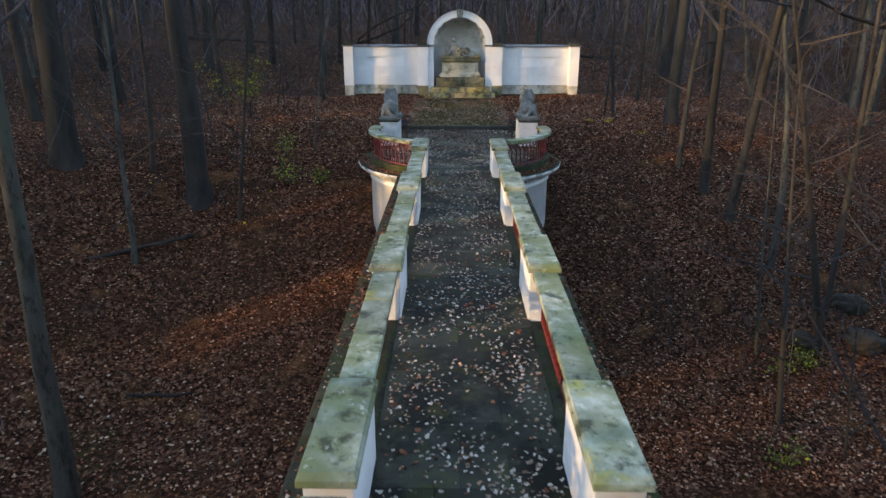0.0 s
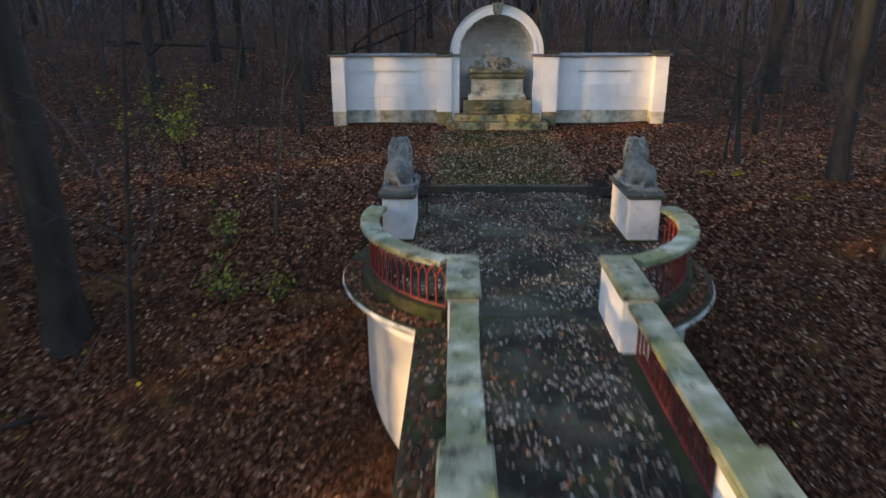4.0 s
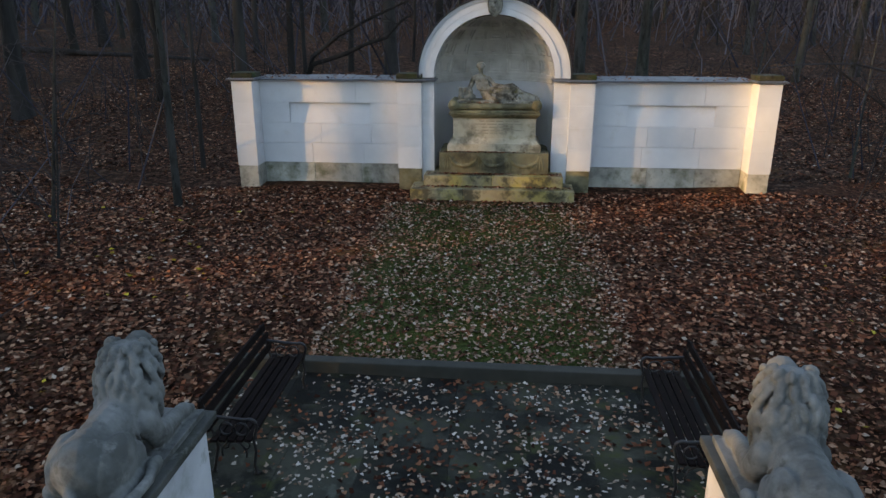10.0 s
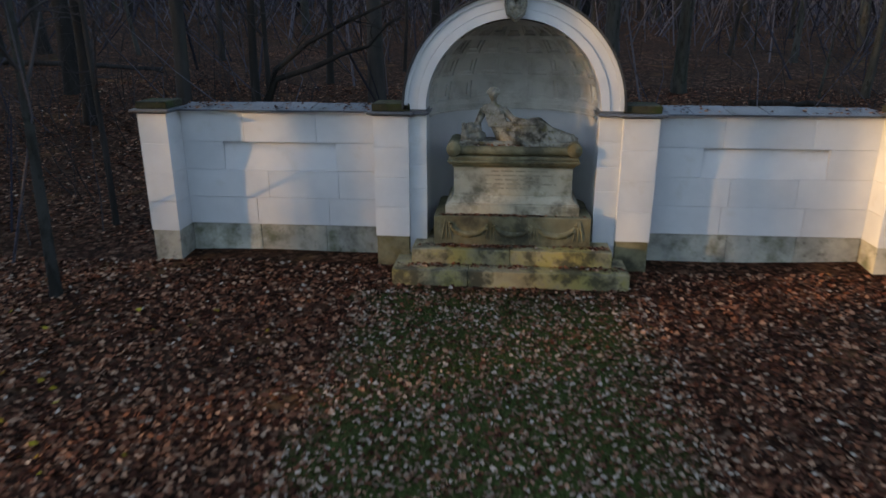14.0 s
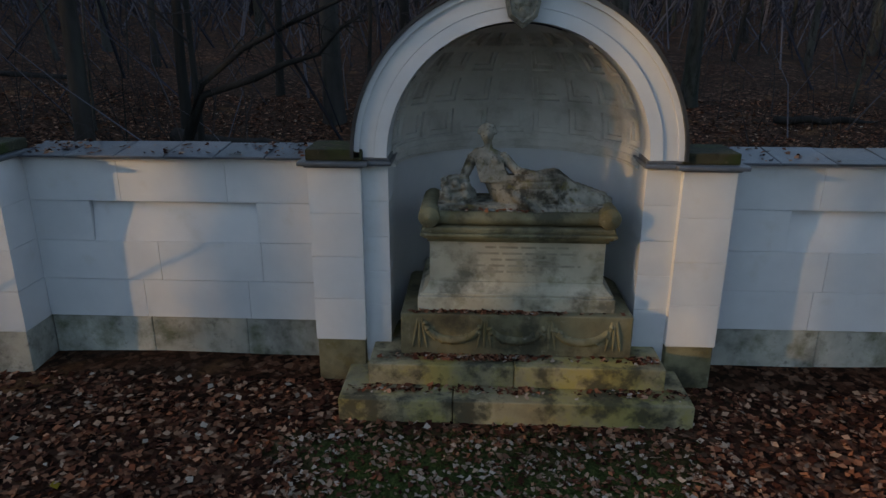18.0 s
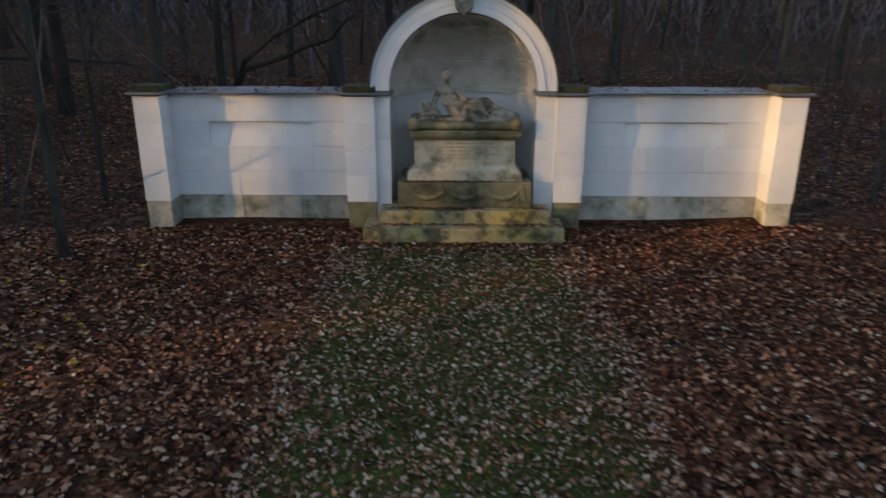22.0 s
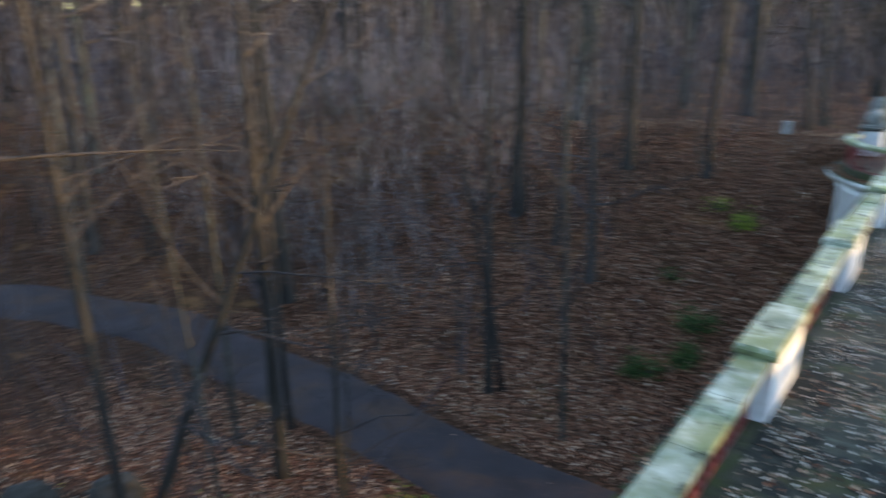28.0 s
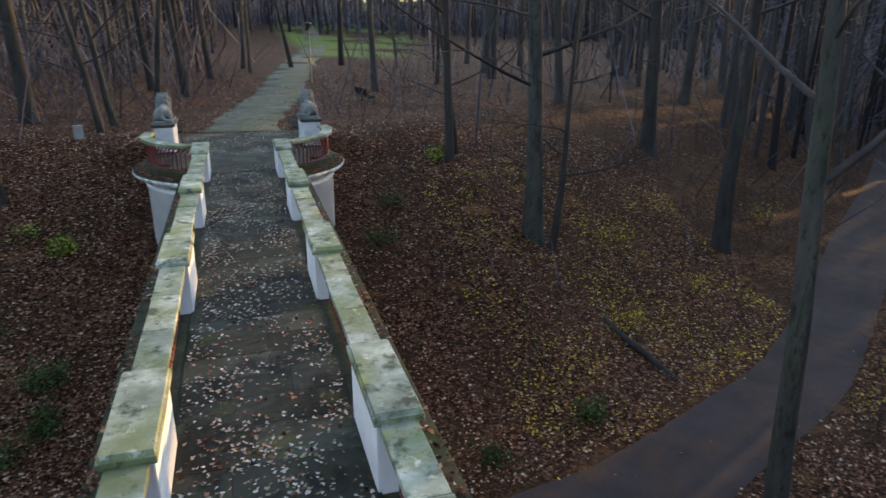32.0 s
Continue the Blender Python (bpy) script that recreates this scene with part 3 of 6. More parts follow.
def lattice(length, bend):
    """The panel as a mesh; bend turns (s, offset, z) into a place."""
    h = Heap()
    for b in lattice_rows(length):
        h.add(*tube([bend(s, 0.0, z) for s, z in b], [0.022] * len(b), 4))
    m = max(2, int(length / 0.15))
    for z, r in ((0.02, 0.026), (0.65, 0.024)):
        h.add(*tube([bend(length * i / m, 0.0, z) for i in range(m + 1)], [r] * (m + 1), 4))
    return h


first_post = None
for y0, y1 in POSTS:
    for s in (-1, 1):
        m = pose(AXIS + s * (HALF + 0.25), (y0 + y1) / 2, 0)
        if first_post is None:
            first_post = part("parapet_post", post_bm, M_PLASTER2, bridge, "white plastered parapet post")
            first_post.matrix_basis = m
            first_cap = part("cap", cap_bm, M_COPING, first_post, "mossy grey-green cap stone")
        else:
            p = again(first_post, bridge, m)
            tagged(p, "white plastered parapet post")
            tagged(again(first_cap, p, Matrix()), "mossy grey-green cap stone")
BAYS = [(POSTS[i][1], POSTS[i + 1][0]) for i in range(4)]
for y0, y1 in BAYS:
    for s in (-1, 1):
        x = AXIS + s * (HALF + 0.25)
        n = 3
        for k in range(n):
            a, b = y0 + (y1 - y0) * k / n + 0.004, y0 + (y1 - y0) * (k + 1) / n - 0.004
            j = rng.uniform(-0.008, 0.008)
            part("coping_slab", boxes(((x - 0.185 + j, a, 0.585), (x + 0.185 + j, b, 0.675 + rng.uniform(-0.006, 0.006)), 0.012)), M_COPING, bridge)
        h = lattice(y1 - y0, lambda q, o, z: (x + o, y0 + q, 1.12 * z - 0.145))
        tagged(new("iron_panel", h.mesh("iron_panel", M_IRON)), "dark red cast-iron panel of interlaced pointed arches").parent = bridge

# ---- the two round terraces at the ends of the bridge
LION_Y = (25.42, 27.12)


def terrace(name, cy, sgn):
    """A round bastion with its parapet; sgn +1: it opens towards +y."""
    t = thing(name, "round white bastion terrace with red iron parapet", "terrace", "bastion terraces", pose(AXIS + 0.035, cy, 0, 0, 0, 0 if sgn > 0 else 180), "structure")
    part("drum_wall", lathe(bmesh.new(), (0, 0), [(3.12, -7), (3.12, -0.92), (3.17, -0.90), (3.17, -0.84), (3.13, -0.82), (3.13, -0.74), (3.2, -0.70)], 72), M_PLASTER2, t, smooth=True)
    part("cornice", lathe(bmesh.new(), (0, 0), [(3.18, -0.72), (3.27, -0.68), (3.31, -0.60), (3.46, -0.56), (3.53, -0.49), (3.56, -0.42), (3.545, -0.395), (3.44, -0.38)], 72), M_CORNICE, t, "stained white moulded cornice", True)
    part("ledge", lathe(bmesh.new(), (0, 0), [(3.545, -0.41), (3.535, -0.376), (3.3, -0.358), (2.9, -0.345)], 72), M_LEDGE, t, "mossy leaf-strewn ledge")
    fl = bmesh.new()
    box(fl, (-3.06, 0, -0.62), (3.06, 5.4, -0.2))
    floor = part("floor", fl, M_MORTAR, t)
    part("floor", lathe(bmesh.new(), (0, 0), [(3.02, -0.62), (3.02, -0.203), (0.001, -0.203)], 48), M_MORTAR, t)
    gap = math.degrees(math.acos(1.45 / 3.0))
    r = 3.0
    for side in (-1, 1):
        a0, a1 = (-gap + 1, 13) if side > 0 else (180 + gap - 1, 167)
        n = 5
        for k in range(n):
            b0, b1 = a0 + (a1 - a0) * k / n, a0 + (a1 - a0) * (k + 1) / n
            bm = ring(bmesh.new(), (0, 0), r - 0.18, r + 0.18, 0.60, 0.70 + rng.uniform(-0.006, 0.006), b0 + 0.1 * (1 if a1 > a0 else -1), b1, 5)
            bmesh.ops.bevel(bm, geom=[e for e in bm.edges if e.calc_face_angle(0) > 1], offset=0.012, segments=1, affect="EDGES")
            part("coping_slab", bm, M_COPING, t)
        length = abs(radians(a1 - a0)) * r
        h = lattice(length, lambda q, o, z: ((r + o) * math.cos(radians(a0) + (1 if a1 > a0 else -1) * q / r), (r + o) * math.sin(radians(a0) + (1 if a1 > a0 else -1) * q / r), 1.14 * z - 0.145))
        ob = tagged(new("iron_panel", h.mesh("iron_panel", M_IRON)), "curved dark red cast-iron panel of interlaced arches")
        ob.parent = t
        kb = ring(bmesh.new(), (0, 0), r - 0.15, r + 0.15, -0.37, -0.15, a0, a1, 16)
        part("kerb_stone", kb, M_LEDGE, t)
    return t, floor


near_terrace, near_floor = terrace("terrace_near", NEAR_Y, 1)
far_terrace, far_floor = terrace("terrace_far", FAR_Y, -1)
# the kerb takes the dark bed colour to stand for its shaded riser
part("kerb", boxes(((-3.1, 5.3, -0.4), (3.1, 5.48, 0.035), 0.02)), M_MORTAR, near_terrace, "mossy dark stone kerb")
part("threshold", boxes(((-3.06, 5.3, -0.4), (3.06, 5.44, -0.130), 0.01)), M_SLAB, far_terrace, "worn stone edge of the paving")


# ---- the memorial wall with its niche
WX, FRONT, BACK = 0.03, 37.83, 38.33
wall = thing("memorial_wall", "white plastered memorial wall with a coffered half-dome niche", "wall", "", None, "structure")
SPRING, R_IN, R_OUT = 3.135, 1.365, 1.71


def blocks(x0, x1, y, z0, z1, rows, seed, parent, hole=None):
    """Plastered ashlar blocks with fine joints on a wall face; hole (x0, x1, z0, z1) is left as a sunk panel."""
    r = random.Random(seed)
    zs = [z0 + (z1 - z0) * i / rows for i in range(rows + 1)]
    for i in range(rows):
        xs = [x0]
        while xs[-1] < x1 - 1.9:
            xs.append(xs[-1] + r.uniform(1.0, 1.5))
        xs.append(x1)
        for a, b in zip(xs[:-1], xs[1:]):
            cuts = [(a, b)]
            if hole and hole[2] < (zs[i] + zs[i + 1]) / 2 < hole[3]:
                cuts = [(max(a, p), min(b, q)) for p, q in ((x0, hole[0]), (hole[1], x1)) if min(b, q) - max(a, p) > 0.02]
            for p, q in cuts:
                bm = boxes(((p + 0.002, y, zs[i] + 0.002), (q - 0.002, y + 0.06, zs[i + 1] - 0.002), 0.003))
                part("wall_block", bm, M_PLASTER, parent)


def bay(x0, x1, seed):
    cuts = [x0, x0 + (x1 - x0) * 0.38 + 0.1 * (seed - 11.5), x0 + (x1 - x0) * 0.71, x1]
    for a, b in zip(cuts[:-1], cuts[1:]):
        part("plinth", boxes(((a + 0.003, BACK + 0.022 + rng.uniform(-0.004, 0.004), -0.2), (b - 0.003, BACK + 0.3, 1.045), 0.012)), M_PLINTH, wall, "grey-green weathered stone plinth")
    core = part("wall_core", boxes(((x0, BACK + 0.13, 1.0), (x1, BACK + 0.36, 3.02), 0), ((x0, BACK + 0.05, 1.0), (x1, BACK + 0.13, 2.02), 0), ((x0, BACK + 0.05, 2.505), (x1, BACK + 0.13, 3.02), 0)), M_PLASTER, wall)
    mx = (x0 + x1) / 2 - (0.02 if x0 < 0 else -0.06)
    w = 0.985
    blocks(x0, x1, BACK, 1.05, 2.99, 4, seed, core, (mx - w, mx + w, 2.02, 2.505))
    panel = boxes(((mx - w, BACK + 0.006, 2.02), (mx + w, BACK + 0.12, 2.505), 0))
    for v in panel.verts:
        if v.co.z > 2.3 and v.co.y < BACK + 0.05:
            v.co.y = BACK + 0.085
    part("sunk_panel", panel, M_PLASTER, core, "panel that leans back under a sharp upper edge")
    part("moulding", boxes(((x0, BACK - 0.03, 2.985), (x1, BACK + 0.1, 3.005), 0.004), ((x0, BACK - 0.06, 3.005), (x1, BACK + 0.1, 3.04), 0.01)), M_PLASTER, wall)
    n = 6
    for k in range(n):
        a, b = x0 + (x1 - x0) * k / n + 0.006, x0 + (x1 - x0) * (k + 1) / n - 0.006
        bm = boxes(((a, BACK - 0.13, 3.045), (b, BACK + 0.5, 3.075), 0.008))
        bmesh.ops.rotate(bm, verts=bm.verts, cent=(0, BACK, 3.06), matrix=Matrix.Rotation(radians(6 + rng.uniform(-0.8, 0.8)), 3, "X"))
        part("roof_slate", bm, M_LEAD, wall)


def pilaster(x0, x1, face, rows=4, thick=0.62, foot=None):
    part("plinth", boxes(((x0 + 0.012, face + 0.012, -0.2), (x1 - 0.012, face + thick, 1.045), 0.012)), foot or M_PLINTH, wall, "grey-green weathered stone plinth")
    core = part("pilaster", boxes(((x0 + 0.01, face + 0.01, 1.04), (x1 - 0.01, face + thick, 3.04), 0)), M_PLASTER, wall)
    h = (3.03 - 1.05) / rows
    for i in range(rows):
        part("wall_block", boxes(((x0, face, 1.05 + i * h + 0.0025), (x1, face + thick - 0.02, 1.05 + (i + 1) * h - 0.0025), 0.004)), M_PLASTER, core)
    part("capital", boxes(((x0 - 0.03, face - 0.03, 3.03), (x1 + 0.03, face + thick, 3.055), 0.008), ((x0 - 0.09, face - 0.09, 3.055), (x1 + 0.09, face + thick + 0.05, 3.10), 0.014)), M_LEAD, wall, "dark grey slate-covered capital")
    part("capstone", boxes(((x0 - 0.02, face + 0.02, 3.10), (x1 + 0.02, face + thick, 3.22), 0.02)), M_LEDGE, wall, "mossy dark cap stone")


bay(-5.6, -2.17, 11)
bay(2.29, 5.83, 12)
pilaster(-6.09, -5.6, FRONT)
pilaster(5.83, 6.32, FRONT)
pilaster(-2.18, -1.61, FRONT, foot=M_GARLAND)
pilaster(1.75, 2.30, FRONT, foot=M_GARLAND)

# jambs beside the niche, the arch ring, the half dome
for s in (-1, 1):
    a, b = sorted((WX + s * R_IN, WX + s * 1.73))
    core = part("jamb", boxes(((a, FRONT + 0.10, 0.2), (b, FRONT + 0.62, 3.05), 0.004)), M_PLASTER, wall)
    for i in range(5):
        h = 2.0 / 5
        part("wall_block", boxes(((a - 0.004, FRONT + 0.09, 1.05 + i * h + 0.003), (b + 0.004, FRONT + 0.5, 1.05 + (i + 1) * h - 0.003), 0.003)), M_PLASTER, core)
    part("impost", boxes(((a - 0.05, FRONT + 0.0, 3.05), (b + 0.05, FRONT + 0.6, 3.10), 0.018), ((a - 0.02, FRONT + 0.04, 3.10), (b + 0.02, FRONT + 0.6, SPRING), 0.01)), M_LEAD, wall, "dark slate-covered impost")


def arch_ring(r0, r1, y0, y1, n=48):
    bm = bmesh.new()
    rows = []
    for i in range(n + 1):
        a = math.pi * i / n
        rows.append([bm.verts.new((WX + math.cos(a) * r, y, SPRING + math.sin(a) * r)) for r, y in ((r0, y0), (r1, y0), (r1, y1), (r0, y1))])
    for i in range(n):
        for k in range(4):
            bm.faces.new((rows[i][k], rows[i + 1][k], rows[i + 1][(k + 1) % 4], rows[i][(k + 1) % 4]))
    bm.faces.new(rows[0])
    bm.faces.new(rows[-1][::-1])
    bmesh.ops.recalc_face_normals(bm, faces=bm.faces)
    return bm


part("arch_band", arch_ring(R_IN, R_IN + 0.13, FRONT + 0.03, FRONT + 0.5), M_PLASTER, wall)
part("arch_band", arch_ring(R_IN + 0.135, R_OUT - 0.06, FRONT + 0.05, FRONT + 0.5), M_PLASTER, wall)
part("arch_band", arch_ring(R_OUT - 0.058, R_OUT, FRONT + 0.02, FRONT + 0.5), M_PLASTER, wall, "raised outer moulding")
part("arch_roof", arch_ring(R_OUT + 0.002, R_OUT + 0.035, FRONT - 0.02, FRONT + 0.62), M_TAR, wall, "dark slate edge over the arch")
NY = FRONT + 0.45
dome = bmesh.new()
lathe(dome, (WX, NY), [(R_IN, 0.2), (R_IN, 2.965)], 40, 0, 180)
part("niche_wall", dome, M_PLASTER, wall, smooth=True)
for k, (r, z0, z1) in enumerate(((R_IN - 0.05, 2.96, 2.99), (R_IN - 0.02, 2.99, 3.05), (R_IN - 0.055, 3.05, 3.08), (R_IN - 0.03, 3.08, 3.145))):
    part("niche_moulding", ring(bmesh.new(), (WX, NY), r, R_IN + 0.02, z0, z1, 0, 180, 40), M_DOME, wall)
shell = bmesh.new()
NA, NE = 9, 4


def dome_at(a, e, r):
    return shell.verts.new((WX + r * math.cos(e) * math.cos(a), NY + r * math.cos(e) * math.sin(a), SPRING - 0.02 + r * math.sin(e)))


def patch(a0, a1, e0, e1, r0, r1=None):
    """A curved patch of the dome between two angles and heights, or the frame that leads from r0 to r1."""
    n = 4
    for i in range(n):
        for j in range(n):
            p = [(a0 + (a1 - a0) * (i + di) / n, e0 + (e1 - e0) * (j + dj) / n) for di, dj in ((0, 0), (1, 0), (1, 1), (0, 1))]
            shell.faces.new([dome_at(a, e, r0) for a, e in p])


def frame_patch(outer, inner, r0, r1):
    def side(u, v, r):
        return dome_at(u, v, r)
    (A0, A1, E0, E1), (a0, a1, e0, e1) = outer, inner
    n = 4
    for k in range(n):
        p, q = k / n, (k + 1) / n
        for (u0, v0, u1, v1), (s0, t0, s1, t1) in (
            ((A0, E0, A1, E0), (a0, e0, a1, e0)), ((A1, E0, A1, E1), (a1, e0, a1, e1)),
            ((A1, E1, A0, E1), (a1, e1, a0, e1)), ((A0, E1, A0, E0), (a0, e1, a0, e0))):
            o = [(u0 + (u1 - u0) * w, v0 + (v1 - v0) * w) for w in (p, q)]
            i = [(s0 + (s1 - s0) * w, t0 + (t1 - t0) * w) for w in (p, q)]
            shell.faces.new([side(*o[0], r0), side(*o[1], r0), side(*i[1], r1), side(*i[0], r1)])


R = R_IN
for j in range(NE):
    e0, e1 = radians(-0.5 + 17.6 * j), radians(-0.5 + 17.6 * (j + 1))
    for i in range(NA):
        a0, a1 = math.pi * i / NA, math.pi * (i + 1) / NA
        da, de = (a1 - a0), (e1 - e0)
        f1 = (a0 + 0.12 * da, a1 - 0.12 * da, e0 + 0.14 * de, e1 - 0.10 * de)
        f2 = (a0 + 0.13 * da, a1 - 0.13 * da, e0 + 0.15 * de, e1 - 0.11 * de)
        f3 = (a0 + 0.24 * da, a1 - 0.24 * da, e0 + 0.27 * de, e1 - 0.22 * de)
        f4 = (a0 + 0.25 * da, a1 - 0.25 * da, e0 + 0.28 * de, e1 - 0.23 * de)
        frame_patch((a0, a1, e0, e1), f1, R, R)
        frame_patch(f1, f2, R, R + 0.035)
        frame_patch(f2, f3, R + 0.035, R + 0.035)
        frame_patch(f3, f4, R + 0.035, R + 0.065)
        patch(*f4, R + 0.065)
for i in range(18):
    patch(math.pi * i / 18, math.pi * (i + 1) / 18, radians(70), radians(90), R)
bmesh.ops.remove_doubles(shell, verts=shell.verts, dist=0.001)
part("half_dome", shell, M_DOME, wall, "coffered grey plaster half dome")
back = bmesh.new()
lathe(back, (WX, NY), [(R_IN + 0.3, 0.0), (R_IN + 0.3, SPRING)] + [((R_IN + 0.3) * math.cos(e), SPRING + (R_IN + 0.3) * math.sin(e)) for e in np.linspace(0.1, 1.5, 8)], 32, 0, 180)
part("niche_back", back, M_LEAD, wall, smooth=True)
crest = bmesh.new()
rim = [(-0.16, 0.37), (-0.17, 0.2), (-0.14, 0.06), (0.0, -0.05), (0.14, 0.06), (0.17, 0.2), (0.16, 0.37), (0.06, 0.41), (-0.06, 0.41)]
low = [crest.verts.new((WX + x, FRONT + 0.06, SPRING + R_IN - 0.02 + z)) for x, z in rim]
mid = [crest.verts.new((WX + x, FRONT - 0.08, SPRING + R_IN - 0.02 + z)) for x, z in rim]
top = [crest.verts.new((WX + x * 0.78, FRONT - 0.11, SPRING + R_IN - 0.02 + 0.18 + (z - 0.18) * 0.78)) for x, z in rim]
dip = [crest.verts.new((WX + x * 0.7, FRONT - 0.085, SPRING + R_IN - 0.02 + 0.18 + (z - 0.18) * 0.7)) for x, z in rim]
for p, q in ((low, mid), (mid, top), (top, dip)):
    for k in range(9):
        crest.faces.new((p[k], p[(k + 1) % 9], q[(k + 1) % 9], q[k]))
crest.faces.new(dip)
for x, z, r in ((0, 0.3, 0.05), (-0.05, 0.2, 0.04), (0.05, 0.2, 0.04), (0, 0.1, 0.045), (-0.17, 0.36, 0.045), (0.17, 0.36, 0.045)):
    bmesh.ops.create_uvsphere(crest, u_segments=10, v_segments=7, radius=r, matrix=Matrix.Translation((WX + x, FRONT - 0.09, SPRING + R_IN - 0.02 + z)) @ Matrix.Diagonal((1, 0.6, 1.2, 1)))
bmesh.ops.recalc_face_normals(crest, faces=crest.faces)
part("crest", crest, M_STATUE, wall, "dark carved stone shield on the arch")

# ---- the monument in the niche
tomb = thing("tomb_monument", "weathered sandstone tomb pedestal with garlands and inscription", "monument")
TX = 0.06


def stepped(x0, x1, y0, z0, z1, cuts, name="step", mat=M_SANDSTONE, y1=38.9):
    xs = [x0] + cuts + [x1]
    for a, b in zip(xs[:-1], xs[1:]):
        part(name, boxes(((a + 0.004, y0 + rng.uniform(-0.008, 0.008), z0), (b - 0.004, y1, z1 + rng.uniform(-0.006, 0.006)), 0.018)), mat, tomb, "mossy yellow-grey sandstone step block")


stepped(-1.81, 1.90, 37.06, 0.30, 0.735, [-0.60])
stepped(-1.53, 1.66, 37.37, 0.735, 0.985, [0.05])
gar = boxes(((-1.19, 37.62, 0.985), (1.33, 39.0, 1.475), 0.02))
part("garland_block", gar, M_GARLAND, tomb, "dark mossy stone block carved with garlands")
for gx_ in (-0.62, 0.08, 0.78):
    h = Heap()
    pts = [(gx_ + 0.3 * math.sin(a), 37.625, 1.37 - 0.2 * math.cos(a)) for a in np.linspace(-1.45, 1.45, 14)]
    h.add(*tube(pts, [0.03 + 0.022 * math.cos(1.45 * (i - 6.5) / 6.5) for i in range(14)], 7))
    for i in range(26):
        a = -1.4 + 2.8 * i / 25
        c = (gx_ + 0.3 * math.sin(a) + rng.uniform(-0.025, 0.025), 37.61, 1.37 - 0.2 * math.cos(a) + rng.uniform(-0.03, 0.03))
        h.add(*tube([(c[0], c[1] + 0.03, c[2]), (c[0], c[1] - 0.012, c[2]), (c[0], c[1] - 0.03, c[2])], [0.035, 0.03, 0.008], 6))
    o = tagged(new("garland", h.mesh("garland", M_GARLAND, True)), "carved stone garland")
    o.parent = tomb
for gx_ in (-0.98, -0.27, 0.43, 1.13):
    h = Heap()
    for d in (-0.05, 0.0, 0.05):
        h.add(*tube([(gx_ + d * 0.4, 37.625, 1.42), (gx_ + d, 37.61, 1.25), (gx_ + d * 1.6, 37.62, 1.08)], [0.022, 0.02, 0.014], 6))
    o = tagged(new("ribbon", h.mesh("ribbon", M_GARLAND, True)), "carved hanging ribbon")
    o.parent = tomb
for lo, hi, bv in (((-1.01, 37.72, 1.475), (1.14, 39.0, 1.635), 0.012), ((-0.985, 37.75, 1.635), (1.115, 39.0, 1.665), 0.01)):
    part("base_course", boxes((lo, hi, bv)), M_DIE, tomb)
slope = bmesh.new()
rows_ = [[slope.verts.new(p) for p in ((-0.965 + d, 37.77 + d, z), (1.095 - d, 37.77 + d, z), (1.095 - d, 39.0, z), (-0.965 + d, 39.0, z))] for d, z in ((0.0, 1.665), (0.03, 1.69), (0.06, 1.73), (0.075, 1.77))]
for p, q in zip(rows_[:-1], rows_[1:]):
    for k in range(4):
        slope.faces.new((p[k], p[(k + 1) % 4], q[(k + 1) % 4], q[k]))
slope.faces.new(rows_[-1])
part("base_moulding", slope, M_DIE, tomb)
part("die", boxes(((-0.885, 37.86, 1.77), (1.015, 39.0, 2.24), 0.008)), M_DIE, tomb, "pale stone block with a weathered inscription")
for k, row in enumerate(((-0.28, 0.62), (-0.36, 0.72), (-0.22, 0.48), (-0.56, 0.76), (-0.3, 0.4))):
    x = row[0]
    while x < row[1]:
        w = min(rng.uniform(0.10, 0.30), row[1] - x)
        part("inscription_bar", boxes(((x, 37.8575, 2.158 - k * 0.07), (x + w, 37.8635, 2.182 - k * 0.07), 0)), M_CRIB, tomb, "weathered unreadable cut word")
        x += w + 0.035
for lo, hi, bv in (((-0.91, 37.81, 2.24), (1.04, 39.0, 2.285), 0.01), ((-0.95, 37.76, 2.285), (1.08, 39.0, 2.32), 0.012), ((-0.98, 37.71, 2.32), (1.11, 39.05, 2.355), 0.012), ((-0.96, 37.74, 2.355), (1.09, 39.05, 2.42), 0.02)):
    part("cornice_course", boxes((lo, hi, bv)), M_GARLAND, tomb)
bol = Heap()
bol.add(*tube([(-0.86, 37.85, 2.50), (1.02, 37.85, 2.50)], [0.075, 0.075], 16))
bol.add(*tube([(-0.86, 38.55, 2.53), (1.02, 38.55, 2.53)], [0.075, 0.075], 16))
o = tagged(new("cushion_roll", bol.mesh("cushion_roll", M_GARLAND, True)), "carved stone cushion roll")
o.parent = tomb
part("couch", boxes(((-0.88, 37.86, 2.42), (1.01, 38.6, 2.57), 0.04)), M_GARLAND, tomb)
for x in (-0.885, 1.02):
    h = Heap()
    for r0, r1, yy_ in ((0.115, 0.115, 0.0), (0.078, 0.06, -0.014), (0.04, 0.018, -0.03)):
        h.add(*tube([(x, 37.74 + yy_, 2.53), (x, 37.73 + yy_, 2.53), (x, 37.725 + yy_, 2.53)], [r0, r1 if r1 < r0 else r0 * 0.9, 0.001], 18))
        h.add(*tube([(x, 37.74 + yy_, 2.53), (x, 38.62, 2.53)], [r0, r0], 18))
    o = tagged(new("scroll", h.mesh("scroll", M_GARLAND, True)), "carved stone scroll end")
    o.parent = tomb


# ---- trees
def limb(rnd, start, way, length, r0, n, sag=0.0, wob=0.12):
    p, d = np.array(start, float), np.array(way, float)
    d /= np.linalg.norm(d)
    pts = [p.copy()]
    for _ in range(n):
        d = d + rnd.normal(0, wob, 3) + np.array([0, 0, sag])
        d /= np.linalg.norm(d)
        p = p + d * length / n
        pts.append(p.copy())
    return np.array(pts)


